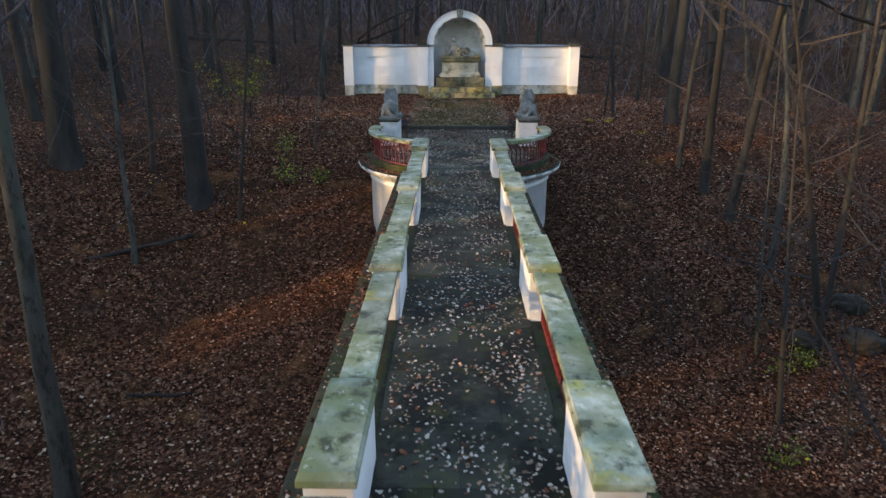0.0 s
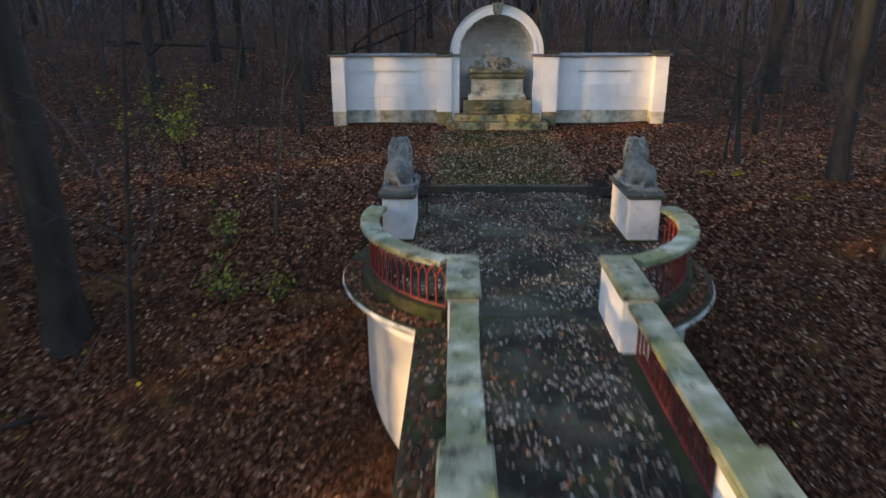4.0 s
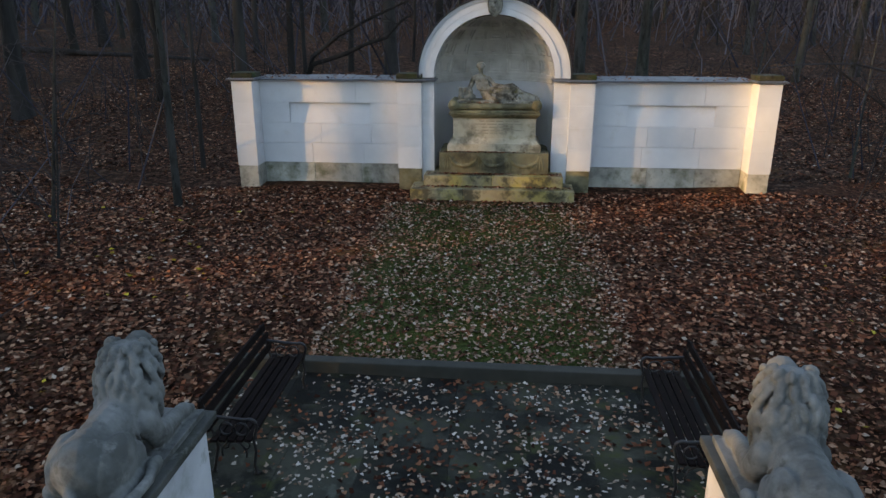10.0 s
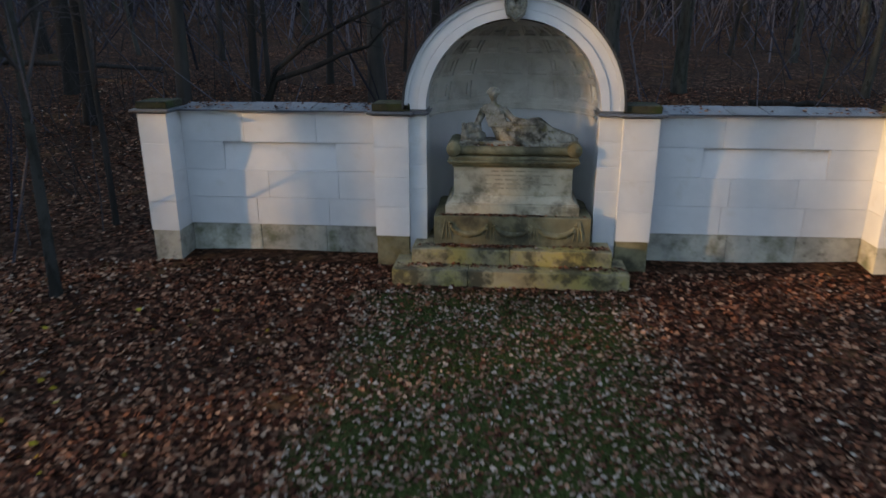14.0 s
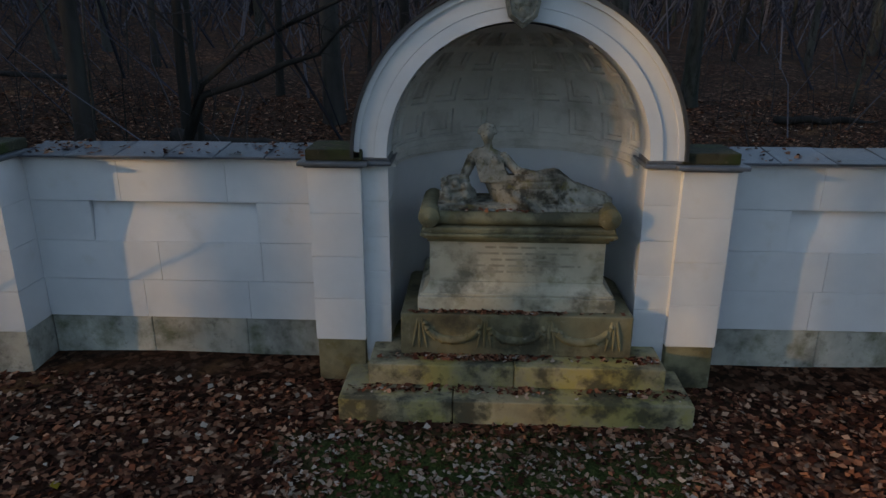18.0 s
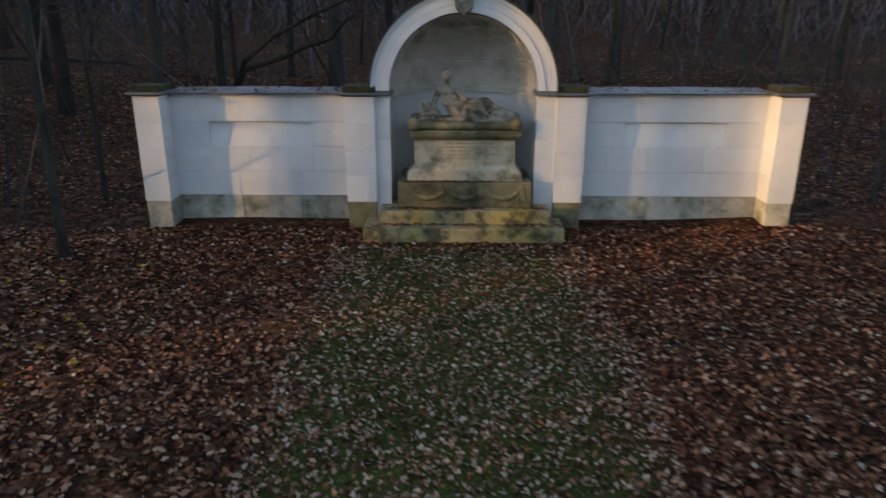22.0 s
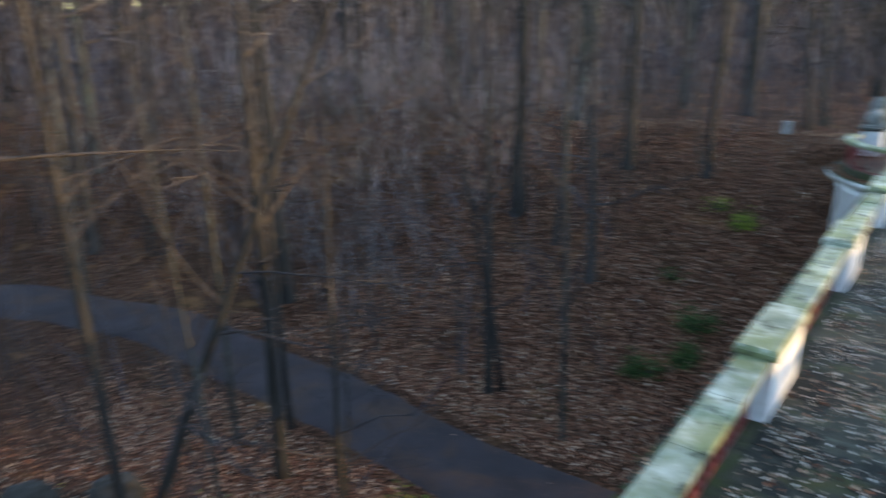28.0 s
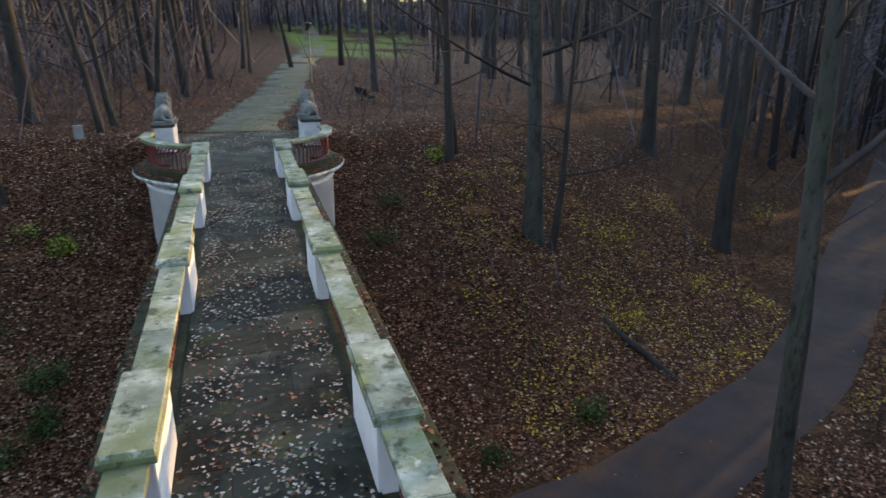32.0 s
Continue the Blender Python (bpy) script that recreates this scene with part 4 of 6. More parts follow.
def tree_meshes(seed, height, r0, bark, first=0.35, limbs=14, lean=0.04, subs=4, twigs=4):
    """A bare tree: a tapered trunk with root flare, limbs that fork twice, fine twigs. Two meshes."""
    rnd = np.random.default_rng(seed)
    n = 11
    t = np.linspace(0, 1, n)
    path = np.zeros((n, 3))
    path[:, 2] = t * height - 0.35
    path[:, 0] = lean * height * t ** 1.5 + np.cumsum(rnd.normal(0, 0.012, n)) * height * 0.12
    path[:, 1] = np.cumsum(rnd.normal(0, 0.012, n)) * height * 0.12
    path[:2, :2] = 0
    rad = r0 * (1 - 0.86 * t ** 0.9)
    trunk, crown = Heap(), Heap()
    zs = np.unique(np.r_[0, 0.25, 0.6, 1.2, 2.5, np.linspace(4, height, 9)])
    zs = zs[zs <= height]
    pp = np.stack([np.interp(zs, path[:, 2] + 0.35, path[:, k]) for k in range(3)], -1)
    rr = np.interp(zs, path[:, 2] + 0.35, rad) * (1 + 0.55 * np.exp(-zs / (0.9 * r0 + 0.15)))
    v, f = tube(pp, rr, 10)
    k = len(zs)
    ang = rnd.normal(0, 0.05, (k, 10, 1)) * rr[:, None, None]
    v = v.reshape(k, 10, 3)
    v[:, :, :2] += (v - pp[:, None])[:, :, :2] / (rr[:, None, None] + 1e-6) * ang
    trunk.add(v.reshape(-1, 3), f)
    for i in range(limbs):
        h = first + (0.96 - first) * (i + rnd.random() * 0.7) / limbs
        base = np.array([np.interp(h, t, path[:, q]) for q in range(3)])
        a = i * 2.4 + rnd.normal(0, 0.4)
        up = 0.25 + 0.7 * h + rnd.normal(0, 0.15)
        ln = height * (0.30 - 0.2 * h) * rnd.uniform(0.7, 1.25)
        br = r0 * (1 - 0.86 * h) * rnd.uniform(0.28, 0.5)
        pts = limb(rnd, base, (math.cos(a), math.sin(a), up), ln, br, 5, 0.03)
        crown.add(*tube(pts, np.linspace(br, br * 0.25, 6), 5))
        for _ in range(subs):
            s = rnd.integers(1, 5)
            sp = pts[s] + (pts[s + 1] - pts[s]) * rnd.random()
            sd = (pts[s + 1] - pts[s]) / np.linalg.norm(pts[s + 1] - pts[s]) + rnd.normal(0, 0.55, 3)
            sl = ln * rnd.uniform(0.3, 0.55)
            sq = limb(rnd, sp, sd, sl, 0, 3, 0.03, 0.15)
            sr = max(0.012, br * 0.35)
            crown.add(*tube(sq, np.linspace(sr, 0.006, 4), 4))
            for _ in range(twigs):
                w = rnd.integers(0, 3)
                tp = sq[w] + (sq[w + 1] - sq[w]) * rnd.random()
                tq = limb(rnd, tp, sd + rnd.normal(0, 0.7, 3), sl * rnd.uniform(0.35, 0.7), 0, 2, 0.02, 0.2)
                crown.add(*tube(tq, [0.008, 0.006, 0.003], 3))
    return trunk.mesh("trunk", bark, True), crown.mesh("crown", M_TWIG)


KINDS = {
    "tall_dark": tree_meshes(1, 21, 0.30, M_BARK, 0.33, 14, 0.02, 3, 2),
    "tall_dark_b": tree_meshes(2, 23, 0.30, M_BARK, 0.40, 13, -0.03, 3, 2),
    "tall_grey": tree_meshes(3, 20, 0.28, M_BARK2, 0.30, 14, 0.03, 3, 2),
    "tall_grey_b": tree_meshes(4, 22, 0.28, M_BARK2, 0.38, 12, -0.02, 3, 2),
    "slim": tree_meshes(5, 13, 0.12, M_BARK, 0.20, 16, 0.05, 3, 4),
    "slim_b": tree_meshes(6, 14, 0.12, M_BARK2, 0.24, 15, -0.06, 3, 4),
    "sapling": tree_meshes(7, 6.0, 0.045, M_BARK2, 0.15, 14, 0.07, 3, 3),
    "sapling_b": tree_meshes(8, 5.0, 0.04, M_BARK, 0.12, 14, -0.09, 3, 3),
}
BASE_R = {"tall_dark": 0.30, "tall_dark_b": 0.30, "tall_grey": 0.28, "tall_grey_b": 0.28, "slim": 0.12, "slim_b": 0.12, "sapling": 0.045, "sapling_b": 0.04}
TREE_LABEL = {"tall_dark": "tall bare tree with dark furrowed bark", "tall_dark_b": "tall bare tree with dark furrowed bark", "tall_grey": "tall bare tree with greenish grey bark",
              "tall_grey_b": "tall bare tree with greenish grey bark", "slim": "slender young bare tree with dark bark", "slim_b": "slender young bare tree with grey bark",
              "sapling": "thin bare sapling with grey twigs", "sapling_b": "thin bare sapling with dark twigs"}
standing = []


def plant(kind, x, y, diam, turn=0.0, lean=0.0, lean_dir=0.0, tall=1.0):
    """A tree of a kind with its trunk's thickness, leaning by some degrees towards a compass angle."""
    s = diam / 2 / BASE_R[kind]
    m = pose(x, y, float(land(x, y)) - 0.05) @ Matrix.Rotation(radians(lean_dir), 4, "Z") @ Matrix.Rotation(radians(lean), 4, "Y") @ Matrix.Rotation(radians(turn - lean_dir), 4, "Z")
    t = thing("sapling" if "sapling" in kind else "tree", TREE_LABEL[kind], "tree", "saplings" if "sapling" in kind else "bare trees", m)
    t.scale = (s, s, tall * (0.6 + 0.4 * s) if s < 1 else tall)
    for nm, me in zip(("trunk", "crown"), KINDS[kind]):
        o = new(nm, me)
        o.parent = t
    standing.append((x, y))
    return t


# trees that can be told apart, and four unseen ones added for shade: kind, x, y, thickness, turn, lean, towards
MARKED = [
    ("tall_dark", -14.4, 25.0, 1.05, 0, 0, 0), ("tall_dark_b", -9.6, 24.8, 0.85, 40, 1, 0), ("slim_b", -10.7, 21.5, 0.2, 0, 3, 0), 
    ("slim", -12.4, 37.0, 0.3, 0, 3, 180), ("tall_dark", -8.4, 44.5, 0.42, 30, 0, 0), ("tall_dark_b", -12.0, 46.1, 0.45, 0, 2, 0), ("tall_dark", -14.9, 42.6, 0.6, 90, 0, 0),
    ("slim_b", 11.7, 51.1, 0.3, 0, 5, 0), ("tall_dark", 15.6, 45.0, 0.6, 0, 2, 0), ("sapling", 9.4, 35.1, 0.1, 0, 4, 120), ("slim", 7.1, 32.5, 0.17, 30, 6, 140),
    ("tall_dark", 9.3, 31.0, 0.56, 0, 0, 0), ("tall_dark_b", 13.7, 38.8, 0.55, 0, 3, 150), ("slim_b", 15.2, 37.2, 0.26, 0, 8, 150), ("slim", 8.5, 26.9, 0.24, 0, 1, 0),
    ("tall_dark", 9.1, 25.6, 0.36, 120, 0, 0), ("tall_grey_b", 18.3, 31.7, 0.34, 0, 2, 0), ("tall_grey", 16.1, 23.9, 0.95, 0, 0, 0), ("tall_dark", 12.6, 43.8, 0.85, 0, 1, 0),
    ("tall_dark_b", 17.6, 38.2, 0.75, 70, 0, 0), ("slim", 11.3, 27.7, 0.15, 0, 0, 0), ("tall_grey_b", 19.8, 35.7, 0.4, 0, 0, 0), ("tall_dark", 9.6, 24.2, 0.34, 0, 12, -90),
    ("tall_grey_b", 15.1, 21.4, 0.36, 0, 0, 0), ("slim_b", 24.9, 14.0, 0.3, 0, 0, 0), ("tall_dark", 9.9, 9.1, 0.27, 0, 1, 0), ("slim", 9.8, 2.7, 0.34, 0, 1, 0),
    ("slim", 10.8, 19.4, 0.26, 200, 20, -142), ("slim", 12.0, 1.4, 0.26, 0, 4, 200), ("slim", 9.6, 8.8, 0.20, 50, 8, 30), ("tall_dark_b", 8.1, -4.1, 0.34, 0, 1, 0),
    ("tall_dark", 11.5, -4.1, 0.55, 20, 3, 90), ("tall_dark_b", 14.5, 0.2, 0.65, 0, 2, 0), ("tall_dark", 9.3, -14.0, 0.75, 0, 0, 0), ("slim", 5.7, -10.4, 0.34, 0, 6, 0),
    ("slim_b", 5.3, -11.6, 0.34, 0, 10, 0), ("tall_dark", 2.9, -23.2, 0.45, 0, 4, 0), ("tall_dark_b", 1.6, -33.0, 0.5, 0, 6, 0), ("tall_dark", 3.9, -15.8, 0.36, 0, 8, 180),
    ("tall_grey", -10.6, -0.9, 0.78, 0, 0, 0), ("slim", -11.2, -0.4, 0.32, 0, 7, 180), ("tall_dark", -8.6, -5.4, 0.4, 0, 1, 0), ("slim", -9.0, -5.9, 0.28, 0, 5, 0),
    ("tall_dark_b", -20.7, -2.6, 0.8, 0, 0, 0), ("tall_dark", -21.3, -10.1, 0.85, 0, 0, 0), ("tall_grey_b", -9.3, 13.8, 0.52, 140, 1.5, -16), ("tall_dark", 7.5, -38.7, 0.5, 0, 0, 0), ("tall_dark_b", -19.3, -29.1, 0.6, 0, 0, 0), ("tall_dark_b", -20.8, -34.0, 1.2, 0, 0, 0),
    ("tall_dark", -18.5, -15.5, 0.55, 0, 3, 0), ("tall_dark_b", -41.7, -50.5, 1.0, 0, 0, 0), ("tall_dark", 5.1, -25.9, 0.45, 0, 3, 0), ("tall_dark_b", -29.6, -18.9, 0.7, 0, 3, 180),
    # unseen, added to keep the sun off the wall's right bay and some trunks
    ("tall_dark", -23.35, 25.4, 0.5, 20, 0, 0), ("tall_dark_b", -26.8, 13.8, 0.6, 0, 0, 0), ("tall_dark", -23.7, 10.7, 0.7, 0, 0, 0), ("tall_dark_b", -28.0, 22.8, 0.5, 70, 0, 0),
    ("sapling", -9.0, 34.9, 0.10, 0, 6, 30), ("sapling_b", -7.6, 32.9, 0.06, 0, 12, 20), ("sapling", -5.9, 28.0, 0.09, 0, 4, 0),
    ("tall_dark", -5.0, -42.0, 0.4, 0, 9, 0), ("slim", -16.5, -36.0, 0.25, 0, 0, 0), ("slim", -14.2, -40.0, 0.25, 0, 5, 0),
]
for row in MARKED:
    plant(*row)

def bough(x, y, z, way, length, label, count=4, thick=1.0):
    """A long drooping bough with twigs on a thin leaning stem."""
    rnd = np.random.default_rng(77)
    t = thing("tree", label, "tree", "bare trees", pose(x, y, float(land(x, y))))
    h = Heap()
    g = float(land(x, y))
    h.add(*tube([(0, 0, -0.2), (0.1, 0.0, 1.5), (0.15, 0.1, z - g), (0.1, 0.2, z - g + 4), (0.2, 0.2, z - g + 8)], [thick * w for w in (0.11, 0.09, 0.075, 0.05, 0.02)], 8))
    tr = new("trunk", h.mesh("trunk", M_BARK, True))
    tr.parent = t
    c = Heap()
    for s in range(count):
        q = limb(rnd, (0.15, 0.1, z - g - 0.4 + 0.35 * s), np.array(way) + rnd.normal(0, 0.18, 3), length * rnd.uniform(0.6, 1.0), 0, 8, -0.03, 0.07)
        c.add(*tube(q, np.linspace(0.022, 0.006, 9), 5))
        for _ in range(16):
            i = rnd.integers(1, 8)
            w = limb(rnd, q[i], (q[i] - q[i - 1]) / 0.4 + rnd.normal(0, 0.7, 3), rnd.uniform(0.3, 0.9), 0, 4, -0.04, 0.2)
            c.add(*tube(w, [0.007, 0.006, 0.005, 0.004, 0.003], 3))
    o = new("crown", c.mesh("crown", M_TWIG))
    o.parent = t


bough(6.7, 32.6, 3.5, (-0.75, -0.6, 0.04), 6.0, "thin bare tree with a long drooping bough beside the lawn", 2, 0.45)
bough(9.2, 36.6, 3.1, (-1.0, -0.05, 0.05), 3.6, "thin tree with a long drooping bare bough beside the wall")
bough(11.0, 19.8, 1.2, (0.2, -0.9, 0.2), 7.0, "leaning thin tree with long bare boughs over the ravine")
bough(13.0, 14.2, 0.5, (-0.7, 0.5, 0.15), 6.0, "thin tree with long bare boughs over the ravine")
bough(-11.5, 25.5, 2.5, (0.7, -0.6, 0.1), 5.0, "thin tree with long pale bare boughs")

arm = thing("tree", "slim leaning tree with long level boughs over the ravine", "tree", "bare trees", pose(10.4, 22.2, float(land(10.4, 22.2))))
h, c, zb = Heap(), Heap(), float(land(10.4, 22.2))
h.add(*tube([(0, 0, -0.3), (0.05, 0.1, 2.5), (-0.1, 0.3, 5.0), (-0.5, 0.5, 7.5), (-0.7, 0.6, 11.0)], [0.13, 0.11, 0.09, 0.06, 0.02], 8))
boughs = np.random.default_rng(12)
for z0, way, ln in ((4.6 - zb, (-0.62, -0.78, 0.06), 8.0), (2.6 - zb, (-0.35, -0.9, 0.0), 5.0), (5.6 - zb, (-0.2, -0.95, 0.1), 7.0), (3.6 - zb, (0.5, -0.8, 0.1), 5.0)):
    q = limb(boughs, (-0.1, 0.3, z0), way, ln, 0, 10, 0.0, 0.07)
    c.add(*tube(q, np.linspace(0.045, 0.008, 11), 6))
    for _ in range(26):
        i = boughs.integers(1, 10)
        w = limb(boughs, q[i], (q[i] - q[i - 1]) / 0.5 + boughs.normal(0, 0.6, 3), boughs.uniform(0.4, 1.6), 0, 4, -0.01, 0.2)
        c.add(*tube(w, [0.011, 0.009, 0.007, 0.005, 0.003], 3))
new("trunk", h.mesh("trunk", M_BARK2, True)).parent = arm
new("crown", c.mesh("crown", M_TWIG)).parent = arm

# the sun's way to the places that it reaches: no trunk stands there
LIT = [(1.9, 37.8, 0.06), (6.0, 37.8, 0.12), (2.0, 36.2, 0.25), (3.4, 36.6, 0.2), (4.8, 37.1, 0.15), (-4.3, 38.3, 0.12), (-3.6, 38.3, 0.05), (-5.9, 37.83, 0.1), (2.45, 26.2, 0.08), (2.6, 24.2, 0.1), (-2.3, 22.7, 0.1), (16.1, 23.9, 0.1), (17.8, 31.6, 0.1), (12.1, 29.9, 0.35), (14.0, 31.5, 0.2), (-14.0, -11.0, 0.5), (-17.0, -15.5, 0.5), (-9.5, -8.0, 0.3), (1.2, 12.0, 0.1)]


def in_beam(x, y, r):
    for bx, by, bz in LIT:
        dx, dy = x - bx, y - by
        along = -(dx * 0.903 + dy * 0.430)
        if -1 < along < 170 and abs(dx * 0.430 - dy * 0.903) < bz + r:
            return True
    return False


def free(x, y, gap):
    if -4.6 < x < 4.6 and -12 < y < 46:
        return False
    if abs(x + 0.09 * (y + 6) * (-1) * -1) < 3.2 and y < -6 and y > -75 and abs(x - np.interp(-y, [6, 11, 17, 23, 36, 55, 73, 105], [-0.1, -0.4, -1.4, -2.6, -4.4, -7.5, -10.3, -14])) < 3.2:
        return False
    if abs(x - np.interp(-y, [6, 11, 17, 23, 36, 55, 73, 105], [-0.1, -0.4, -1.4, -2.6, -4.4, -7.5, -10.3, -14])) < 3.0 and y < -6:
        return False
    if -6.8 < x < 7.2 and 24 < y < 42:
        return False
    if abs(y - np.interp(x, [p[0] for p in LOWER], [p[1] for p in LOWER])) < 2.6 and abs(x) < 50:
        return False
    return all((x - a) ** 2 + (y - b) ** 2 > gap * gap for a, b in standing)


wood = random.Random(21)
names = ["tall_dark", "tall_dark_b", "tall_grey", "tall_grey_b", "tall_dark"]
count = 0
while count < 150:
    x, y = wood.uniform(-42, 42), wood.uniform(-45, 78)
    d = wood.uniform(0.22, 0.6)
    if 6 < x < 23 and 17 < y < 37 or -36 < x < -4 and -20 < y < 21 or -30 < x < -4 and -40 < y < -20 and wood.random() < 0.6 or 6 < x < 26 and -8 < y < 17 and wood.random() < 0.8:
        continue
    if free(x, y, 2.6) and not in_beam(x, y, d / 2) and (abs(x) > 11 or y > 42 or y < -10):
        plant(wood.choice(names), x, y, d, wood.uniform(0, 360), wood.uniform(0, 4), wood.uniform(0, 360), wood.uniform(0.85, 1.15))
        count += 1
count = 0
while count < 38:
    x, y = wood.uniform(7.5, 34), wood.uniform(-6, 21)
    if free(x, y, 1.1):
        plant(wood.choice(["sapling", "sapling_b", "sapling", "slim_b"]), x, y, wood.uniform(0.06, 0.12), wood.uniform(0, 360), wood.uniform(0, 14), wood.uniform(0, 360), wood.uniform(0.8, 1.2))
        count += 1
count = 0
while count < 95:
    x, y = wood.uniform(-30, 30), wood.uniform(-30, 62)
    if 6 < x < 23 and 17 < y < 37 or -20 < x < -4 and 6 < y < 21 or -30 < x < -4 and -30 < y < 9 and wood.random() < 0.8:
        continue
    if free(x, y, 1.0) and (abs(x) > 6.5 or y > 42 or y < -9) and not in_beam(x, y, 0.05):
        k = wood.choice(["sapling", "sapling_b", "slim", "slim_b"])
        plant(k, x, y, wood.uniform(0.05, 0.11) if "sap" in k else wood.uniform(0.12, 0.22), wood.uniform(0, 360), wood.uniform(0, 10), wood.uniform(0, 360), wood.uniform(0.8, 1.2))
        count += 1
# extra trunks added on the sun's side to shade the left bank and bastion
for x, y in ((-27.9, 12.1), (-31.3, 9.9), (-34.7, 7.65)):
    plant("tall_dark", x, y, 0.75)

# the woods beyond, far off
far, far_twigs = Heap(), Heap()
rnd = np.random.default_rng(9)
done = 0
while done < 3900:
    x, y = rnd.uniform(-150, 150), rnd.uniform(-150, 170)
    # the first 420 are added towards the sun, to block most of its light
    if done < 420:
        x, y = rnd.uniform(-105, -30), rnd.uniform(-34, 34)
    near = max(abs(x) / 42, (y - 16.5) / 62 if y > 16.5 else (16.5 - y) / 62)
    if done >= 420 and (near < 0.95 or (near < 1.3 and rnd.random() < 0.3)):
        continue
    if not free(x, y, 1.2 if done < 420 else 0.0) or in_beam(x, y, 0.32):
        continue
    if -150 < y < -40 and -60 < x < 2 and rnd.random() < 0.93:
        continue
    h, r = rnd.uniform(14, 24), rnd.uniform(0.10, 0.34)
    z = float(land(x, y))
    lx, ly = rnd.normal(0, 0.05, 2) * h
    t = np.array([0, 0.04, 0.3, 0.65, 1.0])
    p = np.stack([x + lx * t, y + ly * t, z - 0.3 + h * t], -1)
    p[2:4, :2] += rnd.normal(0, 0.15, (2, 2))
    far.add(*tube(p, r * np.array([1.4, 1.0, 0.8, 0.45, 0.08]), 5 if near < 1.6 else 4))
    for _ in range(9):
        q = rnd.uniform(0.12, 0.95)
        b = np.array([np.interp(q, t, p[:, k]) for k in range(3)])
        a, ln = rnd.uniform(0, 6.28), h * rnd.uniform(0.06, 0.22) * (1.1 - 0.6 * q)
        e = b + ln * np.array([math.cos(a), math.sin(a), rnd.uniform(0.1, 0.9)])
        br = r * 0.25 * (1.1 - q) + 0.012
        far_twigs.add(*tube([b, e], [br, 0.01], 3))
    done += 1
for k_ in range(3700):
    a, d = (rnd.uniform(0, 6.283), rnd.uniform(135, 240)) if k_ < 2200 else (rnd.uniform(-2.6, -0.9), rnd.uniform(165, 240)) if k_ < 3000 else (rnd.uniform(-0.7, 0.8), rnd.uniform(85, 150))
    x, y = d * math.cos(a), 14 + d * math.sin(a)
    h, r, z = rnd.uniform(13, 25), rnd.uniform(0.12, 0.35), float(land(x, y))
    far.add(*tube([(x, y, z - 0.3), (x + rnd.normal(0, 0.5), y, z + h * 0.5), (x + rnd.normal(0, 0.8), y, z + h)], [r, r * 0.7, 0.05], 4))
    for _ in range(8):
        q, a2 = rnd.uniform(0.02, 0.7), rnd.uniform(0, 6.283)
        b = np.array([x, y, z + h * q])
        far_twigs.add(*tube([b, b + rnd.uniform(1.5, 4.5) * np.array([math.cos(a2), math.sin(a2), rnd.uniform(0.2, 1.2)])], [0.10, 0.03], 3))
for _ in range(2600):
    a, d = rnd.uniform(-2.35, -1.1), rnd.uniform(150, 185)
    x, y = d * math.cos(a), 14 + d * math.sin(a)
    z, h = float(land(x, y)), rnd.uniform(3, 9)
    far_twigs.add(*tube([(x, y, z - 0.2), (x + rnd.normal(0, 0.8), y, z + h)], [0.16, 0.05], 3))
tagged(new("far_woods", far.mesh("far_woods", M_FARTRUNK)), "dense dark trunks of bare woods in the distance", "woods", "", "stuff")
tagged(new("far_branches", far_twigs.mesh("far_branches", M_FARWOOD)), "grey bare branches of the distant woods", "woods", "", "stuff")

# brushwood: thin bare stems between the trunks
n_st = 20000
bx, by = rnd.uniform(-75, 75, n_st), rnd.uniform(-60, 110, n_st)
near = (np.abs(bx) > 8) | (by > 44) | (by < -9)
off = np.abs(bx - np.interp(-by, [6, 11, 17, 23, 36, 55, 73, 105], [-0.1, -0.4, -1.4, -2.6, -4.4, -7.5, -10.3, -14])) > 3.4
off |= by > -6
low = np.abs(by - np.interp(bx, [p[0] for p in LOWER], [p[1] for p in LOWER])) > 2.4
dist = np.hypot(bx, by - 14)
keep = near & off & low & (rnd.random(n_st) < np.clip((dist - 6) / 40, 0.04, 1))
keep &= ~((by < -30) & (bx > -60) & (bx < 2) & (rnd.random(n_st) < 0.96))
keep &= ~((by > 38) & (by < 60) & (np.abs(bx) < 26) & (rnd.random(n_st) < 0.7))
keep &= ~((by > -34) & (by < 12) & (bx > -34) & (bx < -4) & (rnd.random(n_st) < 0.6))
keep &= np.array([not in_beam(p, q, 0.05) or p < -40 for p, q in zip(bx, by)])
bx, by = bx[keep], by[keep]
bz = land(bx, by)
hgt = rnd.gamma(3.0, 0.7, len(bx)) * np.interp(np.hypot(bx, by - 14), [20, 50, 80], [1, 1.5, 2.2]) + 0.4
way = np.stack([rnd.normal(0, 0.5, len(bx)), rnd.normal(0, 0.5, len(bx)), np.ones(len(bx))], -1) * hgt[:, None]
base = np.stack([bx, by, bz - 0.05], -1)
a = rnd.uniform(0, 6.28, len(bx))
wid = ((0.006 + 0.004 * hgt) * np.interp(np.hypot(bx, by - 14), [20, 40, 80], [1, 1.6, 2.6]))[:, None]
o1, o2 = np.stack([np.cos(a), np.sin(a), 0 * a], -1), np.stack([np.cos(a + 2.09), np.sin(a + 2.09), 0 * a], -1)
o3 = -(o1 + o2)
bend = np.stack([rnd.normal(0, 0.12, len(bx)), rnd.normal(0, 0.12, len(bx)), 0 * a], -1) * hgt[:, None]
midp, tip = base + way * 0.55 + bend, base + way
